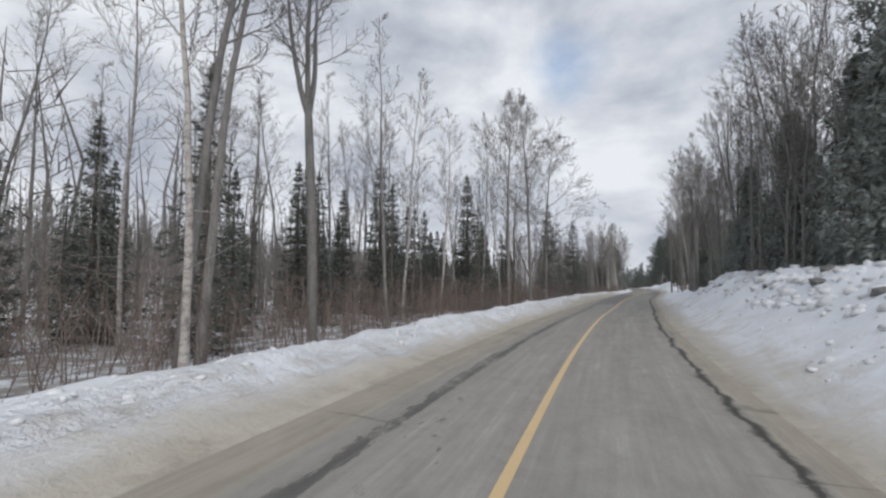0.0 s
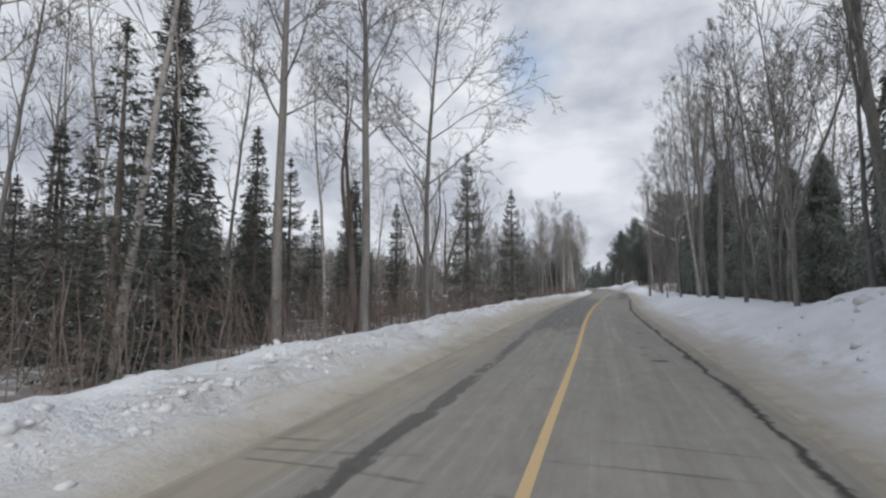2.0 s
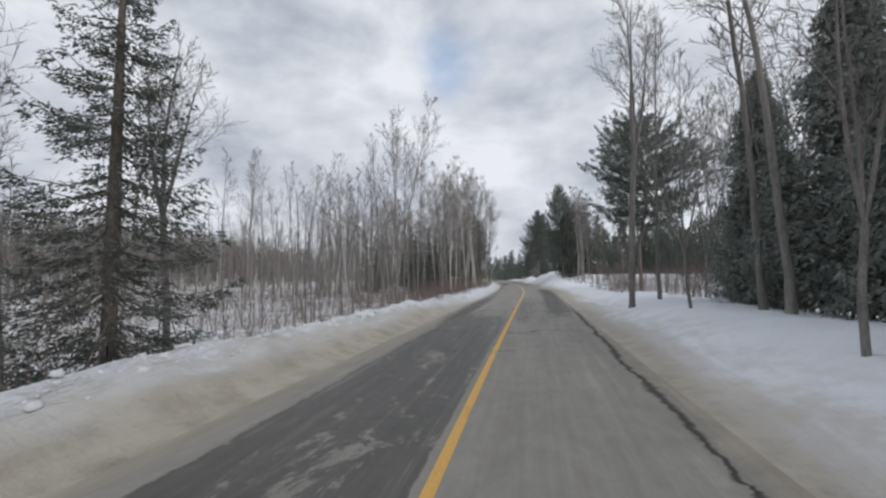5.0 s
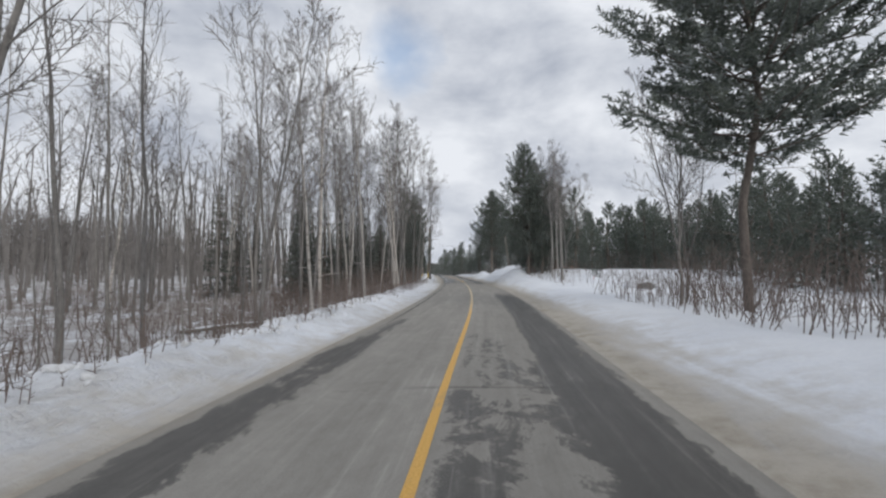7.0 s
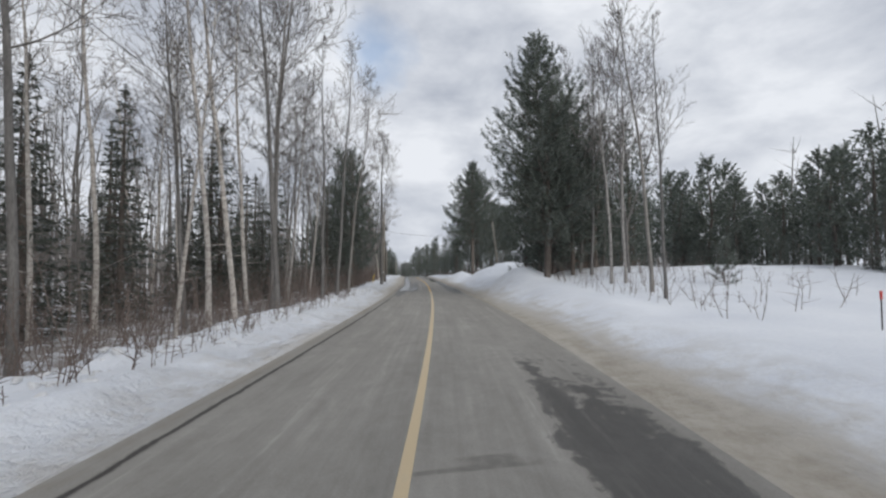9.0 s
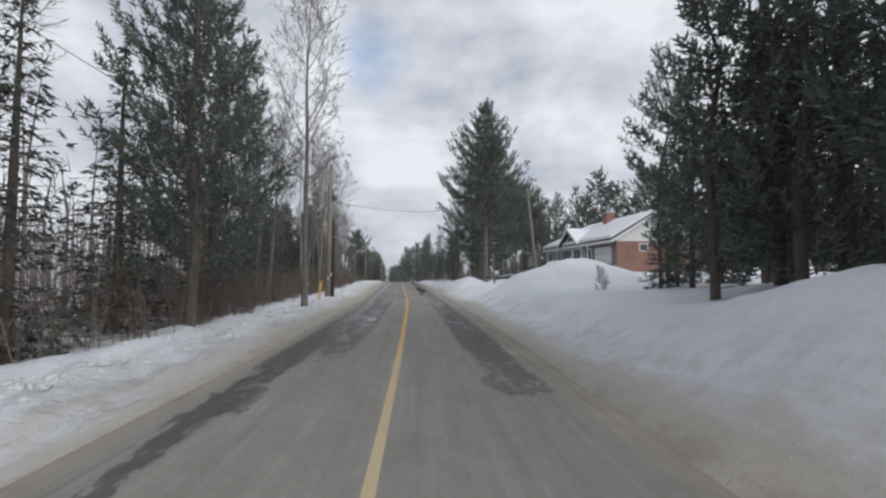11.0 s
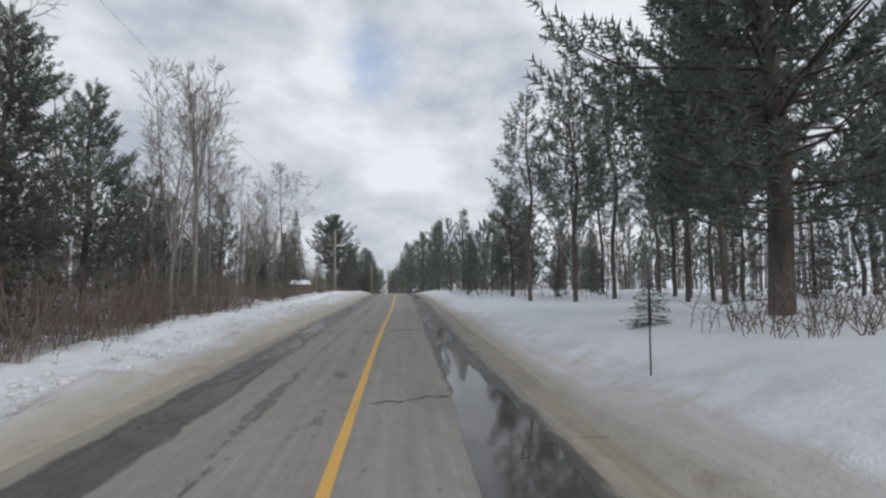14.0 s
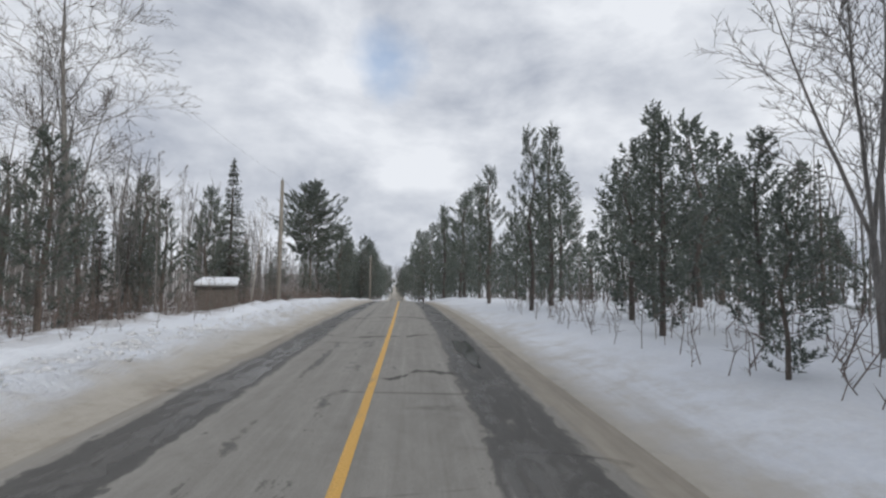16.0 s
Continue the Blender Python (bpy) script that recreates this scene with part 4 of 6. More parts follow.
for kind, x, y, h in (
    ("pine_far", 10.6, 21.0, 10.5), ("bare_broad", 10.6, 15.5, 13), ("bare_broad", 8.6, 26.0, 12), ("bare_broad", 10.0, 33.0, 13), ("cedar", 11.6, 36.0, 6.5), ("cedar", 12.2, 31.5, 7.5),
    ("bare_broad", 7.9, 43.5, 12.0), ("bare_forked", 8.6, 48.5, 13), ("bare_thin", 8.9, 51.5, 15), ("birch", 9.6, 55.5, 15), ("bare_thin", 10.2, 58.0, 15.5),
    ("cedar_near", 13.0, 61.3, 10.5), ("cedar_near", 14.0, 68.6, 9.5), ("cedar_near", 14.2, 72.8, 8.5), ("cedar", 12.6, 66.0, 5.5), ("bare_tall", 11.2, 61.0, 16.5), ("bare_tall", 11.6, 64.5, 17), ("bare_forked", 10.2, 74.8, 13.2),
    ("bare_tall", 11.6, 75.5, 11.8), ("bare_tall", 12.0, 69.5, 15.5), ("cedar", 13.4, 70.5, 5.0), ("bare_thin", 8.4, 37.0, 11), ("bare_thin", 9.0, 31.0, 12), ("pine_far", 13.6, 26.0, 11.5), ("bare_broad", 9.8, 8.0, 12), ("bare_forked", 11.0, 41.0, 13),
    ("bare_broad", 8.4, 23.5, 14.5), ("bare_broad", 9.4, 27.6, 15), ("bare_tall", 8.8, 31.6, 16), ("bare_broad", 9.0, 36.2, 14.5), ("bare_forked", 9.9, 38.6, 16), ("bare_broad", 10.8, 29.5, 15), ("bare_broad", 8.5, 41.0, 13.5), ("bare_broad", 9.4, 44.6, 14),
    ("bare_broad", 9.0, 57.5, 12), ("bare_forked", 10.9, 60.0, 16.5), ("bare_tall", 11.4, 67.5, 16), ("bare_broad", 10.4, 20.0, 14), ("bare_broad", 10.9, 47.0, 13.5), ("bare_broad", 11.6, 52.0, 12), ("bare_broad", 9.3, 63.0, 9), ("bare_broad", 10.5, 70.5, 8),
    ("cedar", 9.4, 18.0, 8.4), ("cedar", 10.4, 22.4, 9.2), ("cedar", 9.7, 27.4, 8.6), ("cedar", 10.0, 35.4, 8.2), ("cedar", 11.4, 39.6, 8.8), ("cedar_near", 11.2, 44.4, 6.2), ("cedar_near", 11.9, 48.6, 6.8), ("cedar_near", 12.4, 54.8, 6.6),
    ("spruce", 13.0, 46.0, 6.0), ("spruce", 12.6, 51.0, 5.5), ("spruce", 13.4, 59.0, 6.0), ("spruce", 13.2, 63.0, 5.5), ("spruce", 13.8, 55.5, 6.5), ("spruce", 12.4, 41.5, 5.5), ("spruce", 13.6, 67.0, 5.5), ("spruce", 14.4, 74.0, 5.0),
):
    tree(kind, x, y, h, RIGHT)
# second stretch
for kind, x, y, h in (
    ("bare_grand", 3.0, 125.4, 17.5), ("birch", 1.6, 99.5, 14), ("birch", -0.3, 117.6, 15), ("birch", 3.1, 103.8, 13.6), ("birch", 3.9, 115.8, 14.5), ("birch", 4.2, 117.0, 14), ("birch", 3.8, 119.2, 12.5), ("bare_tall", 4.6, 120.2, 17), ("bare_tall", 4.0, 121.6, 16),
    ("bare_tall", 5.6, 129.0, 15.5), ("bare_tall", 5.9, 132.0, 15), ("bare_thin", 5.2, 126.5, 14), ("spruce", -1.6, 121.0, 9.5), ("spruce", -0.4, 127.5, 10), ("spruce", 1.0, 133.0, 9.5), ("spruce", 3.6, 137.5, 8.5),
    ("spruce", -3.2, 114.0, 9.6), ("spruce", -2.2, 117.2, 9.0), ("bare_tall", 1.8, 112.0, 15), ("bare_thin", 2.4, 109.0, 13.5), ("bare_tall", 0.8, 108.6, 14.5), ("pine", 5.0, 142.5, 12.5), ("pine_far", 3.6, 147.5, 13.5),
):
    tree(kind, x, y, h, LEFT)
for kind, x, y, h in (
    ("pine_old", 18.2, 128.9, 15.0), ("pine", 19.9, 132.4, 13.5), ("pine_far", 22.5, 133.5, 10.5), ("pine_far", 24.5, 131.0, 9.5), ("bare_broad", 20.6, 129.6, 15), ("bare_tall", 20.4, 127.5, 14), ("birch", 19.3, 122.8, 12.5), ("birch", 19.7, 122.2, 12), ("bare_tall", 19.2, 119.2, 13.5), ("bare_broad", 21.5, 125.2, 12), ("pine_plume", 21.8, 130.0, 9.5),
    ("bare_broad", 17.3, 97.0, 10.5), ("bare_broad", 17.8, 97.5, 9.0), ("pine_young", 22.6, 119.6, 1.9), ("pine_young", 19.8, 144.6, 1.0), ("pine_bare", 26.5, 150.5, 13), ("bare_thin", 18.4, 117.0, 10), ("pine_far", 21.5, 138.0, 11),
):
    tree(kind, x, y, h, RIGHT)
broad_pine = tree("pine_tall", 17.4, 93.2, 14.5, RIGHT, 0, 300)
broad_pine.scale.x *= 1.25
broad_pine.scale.y *= 1.25
# third stretch
for kind, x, y, h in (
    ("bare_grand", 7.3, 148.9, 15.5), ("pine_bare", 2.9, 153.4, 14), ("birch", 6.1, 166.6, 14.5), ("bare_tall", 5.6, 163.5, 12), ("bare_broad", 4.4, 164.6, 13), ("bare_broad", 4.9, 167.6, 13.5), ("bare_tall", 3.6, 171.4, 14), ("bare_broad", 4.8, 173.0, 9), ("bare_broad", 4.8, 170.0, 9.5), ("pine", -0.5, 189.0, 10.5), ("pine_old", -3.6, 179.5, 11.0), ("pine_old", 1.0, 182.5, 10.0), ("pine_old", -0.6, 176.4, 9.4), ("spruce", 1.0, 183.0, 6.2), ("spruce", -1.6, 185.6, 6.8), ("spruce", 2.2, 178.0, 5.2), ("bare_broad", 4.6, 186.0, 11), ("bare_forked", 3.9, 189.5, 12),
    ("bare_tall", 3.8, 156.0, 13), ("bare_tall", 2.6, 160.0, 14), ("spruce", 2.4, 163.0, 7.5), ("spruce", 3.2, 158.0, 7.5), ("bare_broad", 1.8, 153.0, 14), ("pine_plume", 0.6, 192.0, 7.0), ("bare_limby", 1.8, 194.5, 11), ("bare_broad", 0.4, 199.0, 11),
    ("bare_thin", 3.2, 193.0, 12), ("bare_broad", 2.2, 203.0, 8.5), ("bare_limby", 2.6, 211.0, 12.5), ("bare_broad", 0.8, 213.5, 12), ("spruce_narrow", -1.9, 235.5, 12.6), ("pine_tall", 1.0, 254.1, 15.8), ("pine_far", 3.4, 262.0, 11), ("spruce", 0.2, 243.0, 8.5),
    ("pine_plume", -2.6, 219.0, 7.5), ("pine_plume", 0.0, 221.5, 6.0), ("pine_plume", -3.8, 226.0, 8.5), ("spruce_narrow", 5.6, 272.0, 9.0), ("pine_far", 6.4, 282.0, 11), ("bare_thin", 1.6, 218.0, 8), ("bare_thin", 2.2, 219.0, 7.5),
):
    tree(kind, x, y, h, LEFT)
for kind, x, y, h in (
    ("pine_giant", 20.0, 168.3, 16.8), ("pine_bare", 20.7, 193.2, 12.0), ("pine_bare", 24.3, 195.4, 13.0), ("pine_bare", 22.8, 191.7, 13.4), ("pine", 20.8, 197.6, 7.6), ("pine_young", 23.8, 196.8, 3.2), ("bare_thin", 21.4, 203.0, 8), ("pine_bare", 26.0, 193.6, 13.6), ("pine_bare", 29.4, 191.8, 13.6), ("pine_bare", 31.2, 194.2, 13.6), ("pine_bare", 33.0, 198.4, 13.6),
    ("pine_bare", 34.2, 202.2, 13.6), ("pine_bare", 36.5, 193.5, 13.6), ("pine_bare", 30.0, 203.5, 13.6), ("pine_bare", 38.5, 199.5, 13.6), ("pine_bare", 38.0, 189.0, 13.6),
    ("pine_tall", 30.8, 191.6, 14.5), ("pine_tall", 27.6, 186.6, 14.0), ("pine_far", 18.4, 201.6, 2.4), ("pine_far", 19.3, 206.0, 5.0), ("pine_far", 20.4, 209.5, 5.5), ("pine_far", 22.2, 206.5, 5.0), ("pine_plume", 18.6, 214.5, 7.4), ("pine_plume", 20.6, 218.0, 9.0), ("pine_plume", 22.6, 212.0, 7.8), ("pine_plume", 18.2, 222.0, 8.0),
    ("bare_broad", 22.7, 204.1, 10.5), ("pine_plume", 19.2, 232.0, 9.2), ("pine_plume", 18.6, 240.0, 10), ("pine_plume", 17.6, 248.0, 10.6), ("pine_plume", 18.4, 256.0, 11), ("pine_far", 17.0, 264.0, 11.4), ("pine_far", 16.2, 274.0, 12),
    ("pine_far", 15.8, 286.0, 14), ("pine_far", 20.4, 250.0, 13), 
):
    tree(kind, x, y, h, RIGHT)

spreading_pine = tree("pine_old", 22.4, 178.2, 17.0, RIGHT)
spreading_pine.scale.x *= 1.2
spreading_pine.scale.y *= 1.2
small = tree("spruce", 18.4, 177.2, 1.4, RIGHT)
small.scale.x *= 2.2
small.scale.y *= 2.2

# the woods behind them
wood_dice = random.Random(5)


def scatter(n, y0, y1, w0, w1, sgn, kinds, group, gap=1.3, keep=None):
    spots = []
    for _ in range(n * 12):
        if len(spots) >= n:
            break
        y, w = wood_dice.uniform(y0, y1), wood_dice.uniform(w0, w1)
        x = float(centre(y)) + sgn * w
        if keep and not keep(x, y):
            continue
        if all((x - a)**2 + (y - b)**2 > gap * gap for a, b in spots):
            spots.append((x, y))
            kind, lo, hi = kinds[wood_dice.randrange(len(kinds))]
            tree(kind, x, y, wood_dice.uniform(lo, hi), group)


mixed = (("bare_thin", 10, 15), ("bare_tall", 12, 17), ("spruce", 6, 10), ("bare_thin", 9, 13), ("spruce_narrow", 5, 9), ("birch", 10, 14), ("bare_thin", 8, 12))
hardwood = (("bare_thin", 11, 15), ("bare_tall", 12, 16), ("bare_thin", 10, 14), ("birch", 11, 14), ("bare_thin", 9, 12), ("spruce", 6, 9))
darkwood = (("pine_back", 9, 13), ("pine_bare", 11, 14), ("spruce", 8, 11), ("pine_back", 10, 14))
scatter(44, 2, 50, 8.0, 24, -1, mixed, LEFT)
scatter(20, 2, 50, 11, 20, -1, (("spruce", 4.5, 6.5), ("spruce_narrow", 5, 7.5)), LEFT, 1.8)
scatter(15, 113, 140, 12, 20, -1, (("spruce", 7, 10.5),), LEFT, 1.9)
scatter(9, 142, 182, 9.5, 16, -1, (("spruce", 5, 7), ("pine_far", 6, 9)), LEFT, 2.0)
scatter(14, 190, 260, 13, 22, -1, (("spruce", 5, 8), ("pine_far", 6, 9)), LEFT, 2.2)
scatter(12, 57, 73, 8.5, 17, -1, (("bare_forked", 8, 12), ("bare_thin", 7, 11), ("bare_thin", 8, 12), ("spruce", 4, 6)), LEFT, 2.0)
scatter(22, 74, 97, 8, 15, -1, (("bare_thin", 5.5, 8.5), ("bare_thin", 6, 8)), LEFT, 1.2)
scatter(12, 52, 96, 18, 46, -1, (("bare_thin", 5, 9), ("spruce", 4, 7), ("bare_thin", 6, 9)), LEFT, 3)
scatter(27, 90, 116, 7.8, 26, -1, hardwood[:5], LEFT)
scatter(46, 116, 140, 7.4, 24, -1, hardwood[:5], LEFT)
scatter(24, 140, 182, 7.8, 22, -1, mixed, LEFT)
scatter(46, 182, 262, 9.6, 26, -1, (("bare_thin", 7, 11), ("bare_thin", 6, 10), ("bare_broad", 7, 10), ("pine_plume", 5, 8), ("birch", 7, 10)), LEFT)
scatter(20, 262, 330, 5.5, 14, -1, darkwood, LEFT, 2.5)
scatter(10, 52, 82, 8.2, 12, 1, (("bare_broad", 8, 12), ("bare_thin", 10, 14), ("bare_broad", 9, 13), ("bare_tall", 13, 16)), RIGHT, 1.6)
scatter(8, 4, 50, 8.2, 13, 1, (("bare_broad", 9, 13), ("bare_thin", 8, 12)), RIGHT, 1.6)
scatter(24, -4, 84, 12, 20, 1, (("bare_thin", 9, 13), ("bare_broad", 9, 13), ("bare_broad", 10, 13), ("cedar", 4, 6), ("bare_tall", 12, 16)), RIGHT, 1.8)
scatter(58, 92, 146, 24, 38, 1, (("pine_back", 7.5, 10), ("pine_back", 7, 9), ("pine_back", 8.5, 10.5)), RIGHT, 1.9)
scatter(34, 92, 146, 23, 27, 1, (("spruce", 2.5, 4.5), ("pine_young", 2.5, 4.5)), RIGHT, 1.6)
for x, y, h in ((21.5, 141.5, 6.5), (23.2, 140.2, 7.5), (25.0, 142.4, 7.0), (26.8, 140.6, 7.5), (28.6, 142.0, 7.0), (22.4, 138.6, 7.5), (30.2, 140.8, 7.5)):
    tree("pine_far", x, y, h, RIGHT)
for x, y, h in ((21.4, 136.0, 4.2), (22.8, 136.6, 4.0), (24.2, 136.0, 4.2), (25.5, 137.0, 4.2), (22.0, 143.0, 4.5), (23.0, 144.5, 4.5), (24.2, 143.5, 4.8), (25.4, 144.4, 4.5), (21.0, 142.5, 4.0), (26.8, 143.6, 4.6), (28.2, 144.6, 4.6)):
    tree("spruce", x, y, h, RIGHT)
scatter(22, 208, 250, 18, 46, 1, (("pine_back", 8, 12), ("pine_back", 7, 10), ("spruce", 6, 9)), RIGHT, 2.4)
scatter(9, 129, 138, 7.2, 12, 1, (("pine_far", 7, 11), ("pine_plume", 7, 10), ("bare_thin", 8, 11)), RIGHT, 1.8)
scatter(16, 176, 190, 14, 40, 1, (("pine_back", 5.5, 7.5), ("spruce", 5, 7), ("pine_back", 6, 8)), RIGHT, 2.2, lambda x, y: x > 25)
scatter(18, 150, 190, 36, 52, 1, (("pine_back", 8, 10.5), ("spruce", 8, 10), ("pine_back", 9, 11.5)), RIGHT, 2.4)
for i in range(17):
    a = radians(29 + 1.7 * i)
    tree("pine_back", 12.2 + (51 + 3 * (i % 3)) * math.sin(a), 140.8 + (51 + 3 * (i % 3)) * math.cos(a), 11 + 1.3 * (i * 7 % 4), RIGHT)
scatter(16, 402, 440, 0, 13, 1, (("bare_tall", 15, 18), ("bare_broad", 14, 17), ("pine_far", 12, 15)), RIGHT, 2.0)
scatter(16, 402, 440, 0, 13, -1, (("bare_tall", 15, 18), ("bare_broad", 14, 17), ("pine_far", 12, 15)), LEFT, 2.0)
scatter(26, 206, 300, 8.5, 24, 1, (("pine_plume", 6.5, 9.5), ("pine_back", 7, 10), ("pine_bare", 8, 10)), RIGHT, 2.2, lambda x, y: y > 216 or x < 20)
scatter(12, 200, 226, 10, 22, 1, (("pine_young", 2.5, 4.5), ("pine_plume", 4.5, 7), ("bare_thin", 6, 9)), RIGHT, 1.8)
scatter(16, 300, 380, 3.5, 18, 1, darkwood, RIGHT, 2.5)
scatter(16, 330, 390, 3.5, 18, -1, darkwood, LEFT, 2.5)

# brush: thin stems that nobody could count
brush, rng = Bag(), random.Random(3)


def stems(n, y0, y1, w0, w1, sgn, lo, hi, lean_=0.25):
    for _ in range(n):
        y, w = rng.uniform(y0, y1), w0 + (w1 - w0) * rng.random()**1.4
        x = float(centre(y)) + sgn * w
        z = float(ground_z(x, y)) - 0.05
        h, a = rng.uniform(lo, hi), rng.uniform(0, 6.283)
        k = rng.gauss(0, lean_) * h
        p, q = Vector((x, y, z)), Vector((x + math.cos(a) * k, y + math.sin(a) * k, z + h))
        mid = p.lerp(q, 0.5) + Vector((rng.gauss(0, 0.06), rng.gauss(0, 0.06), 0)) * h
        brush.tube([p, mid, q], [0.006 + 0.004 * h, 0.005 + 0.003 * h, 0.003], 3)
        for _ in range(5):
            s = p.lerp(mid, rng.uniform(0.3, 1.0)) if rng.random() < 0.4 else mid.lerp(q, rng.random())
            brush.spike(s, s + Vector((rng.gauss(0, 0.26) * h, rng.gauss(0, 0.26) * h, rng.uniform(0.03, 0.38) * h)), 0.008)


stems(2200, -2, 56, 6.2, 15, -1, 0.7, 2.3)
stems(2500, 50, 112, 6.0, 50, -1, 0.7, 2.3, 0.3)
stems(1300, 98, 150, 6.4, 14, -1, 0.6, 2.2, 0.32)
stems(2700, 142, 192, 7.0, 15, -1, 0.6, 2.3, 0.34)
stems(1700, 186, 262, 8.4, 16, -1, 0.5, 1.8)
stems(700, 80, 130, 4.3, 6.8, -1, 0.2, 0.8)
stems(120, 150, 215, 6.0, 8.4, -1, 0.2, 0.6)
stems(420, 86, 102, 6.5, 14, 1, 0.7, 2.2, 0.32)
stems(140, 112, 130, 7.0, 14, 1, 0.4, 1.2, 0.4)
stems(500, 26, 82, 7.5, 14, 1, 0.4, 1.4)
stems(1500, 24, 84, 8.6, 17, 1, 0.8, 2.8)
stems(160, 196, 216, 5.0, 9, 1, 0.4, 1.2)
stems(240, 192, 232, 9, 22, 1, 0.4, 1.6)
stems(90, 173.5, 176.5, 6, 9.6, 1, 0.4, 1.1, 0.5)
tagged(new("brush", brush.mesh("brush", M["brush"])), "tangle of leafless reddish-brown shrubs along the road", "brush", kind="stuff")

# the far woods on the rising ground
far, rng = Bag(), random.Random(8)
for _ in range(3200):
    sgn = -1 if rng.random() < 0.62 else 1
    y = rng.uniform(-40, 420)
    w = 20 + 120 * rng.random()**1.7 if sgn < 0 else 34 + 100 * rng.random()**1.6
    if sgn < 0 and 40 < y < 105 and w < 46:
        continue
    if sgn > 0 and 145 < y < 190 and w < 52:
        continue
    x = float(centre(y)) + sgn * w
    z = float(ground_z(x, y)) - 0.2
    h = rng.uniform(8, 14)
    p = Vector((x, y, z))
    far.tube([p, p + Vector((rng.gauss(0, 0.3), rng.gauss(0, 0.3), h * 0.6)), p + Vector((rng.gauss(0, 0.5), rng.gauss(0, 0.5), h))], [0.13, 0.08, 0.02], 3)
    for _ in range(14):
        s = p + Vector((0, 0, h * rng.uniform(0.3, 0.95)))
        far.spike(s, s + Vector((rng.gauss(0, 0.9), rng.gauss(0, 0.9), rng.uniform(0.4, 2.2))), 0.035)
for _ in range(1500):
    y = rng.uniform(-10, 200)
    x = float(centre(y)) - rng.uniform(50, 96)
    p, h = Vector((x, y, float(ground_z(x, y)) - 0.2)), rng.uniform(6, 10)
    far.tube([p, p + Vector((rng.gauss(0, 0.3), rng.gauss(0, 0.3), h * 0.6)), p + Vector((rng.gauss(0, 0.5), 0, h))], [0.12, 0.08, 0.02], 3)
    for _ in range(16):
        s = p + Vector((0, 0, h * rng.uniform(0.15, 0.95)))
        far.spike(s, s + Vector((rng.gauss(0, 1.0), rng.gauss(0, 1.0), rng.uniform(0.4, 2.4))), 0.06)
tagged(new("far_woods", far.mesh("far_woods", M["twig"])), "distant grey-brown leafless woods on rising ground", "woods", kind="stuff")

# clods thrown up by the plough
clods, rng = Bag(), random.Random(21)
for _ in range(4200):
    y = rng.uniform(-2, 225)
    if rng.random() < 0.62:
        x = float(centre(y)) - rng.uniform(4.2, 5.8)
    else:
        x = float(centre(y)) + rng.uniform(3.9, 6.6)
        if y > 36:
            continue
    s = 0.02 + 0.06 * rng.random()**2.2
    if x < float(centre(y)) and 24 < y < 105 and rng.random() < 0.35:
        s *= 1.1
    if x > float(centre(y)) and y < 34 and rng.random() < 0.3:
        s *= 1.5
    clods.blob((x, y, float(ground_z(x, y)) - s * 0.15), (s * 1.25, s * rng.uniform(0.9, 1.7), s * 0.85), rng, 0.45)
for _ in range(420):
    y = rng.uniform(4, 34)
    x, s = float(centre(y)) + rng.uniform(5.2, 8.4), 0.07 + 0.16 * rng.random()**2
    clods.blob((x, y, float(ground_z(x, y)) - s * 0.1), (s * 1.3, s * rng.uniform(0.9, 1.5), s * 0.8), rng, 0.4)
for _ in range(3200):
    y = rng.uniform(20, 215)
    x = float(centre(y)) - float(paved(y)[0]) - rng.gauss(2.3 if y < 80 else 2.1, 0.3)
    s = 0.02 + 0.06 * rng.random()**2.2
    clods.blob((x, y, float(ground_z(x, y)) - s * 0.1), (s * 1.25, s * rng.uniform(0.9, 1.7), s * 0.85), rng, 0.45)
tagged(new("snow_clods", clods.mesh("snow_clods", M["clod"], True)), "lumps of ploughed snow along both banks", "snow", kind="stuff")

# ---------------------------------------------------------------- house on the rise


def solid(pts, faces):
    b = Bag()
    b.v, b.f = [Vector(p) for p in pts], list(faces)
    return b


def slab(quad_, thick, up=Vector((0, 0, 1))):
    """A plate: four corners and a thickness along up."""
    n = len(quad_)
    pts = [Vector(p) for p in quad_] + [Vector(p) + up * thick for p in quad_]
    return solid(pts, [tuple(reversed(range(n))), tuple(range(n, 2 * n))] + [(i, (i + 1) % n, n + (i + 1) % n, n + i) for i in range(n)])


def wrap_uv(ob, axis):
    """Metres as surface coordinates, seen along x or y."""
    me = ob.data
    lay = me.uv_layers.new(name="lay")
    for lp in me.loops:
        c = me.vertices[lp.vertex_index].co
        lay.data[lp.index].uv = (c.y if axis == "x" else c.x, c.z)
    return ob


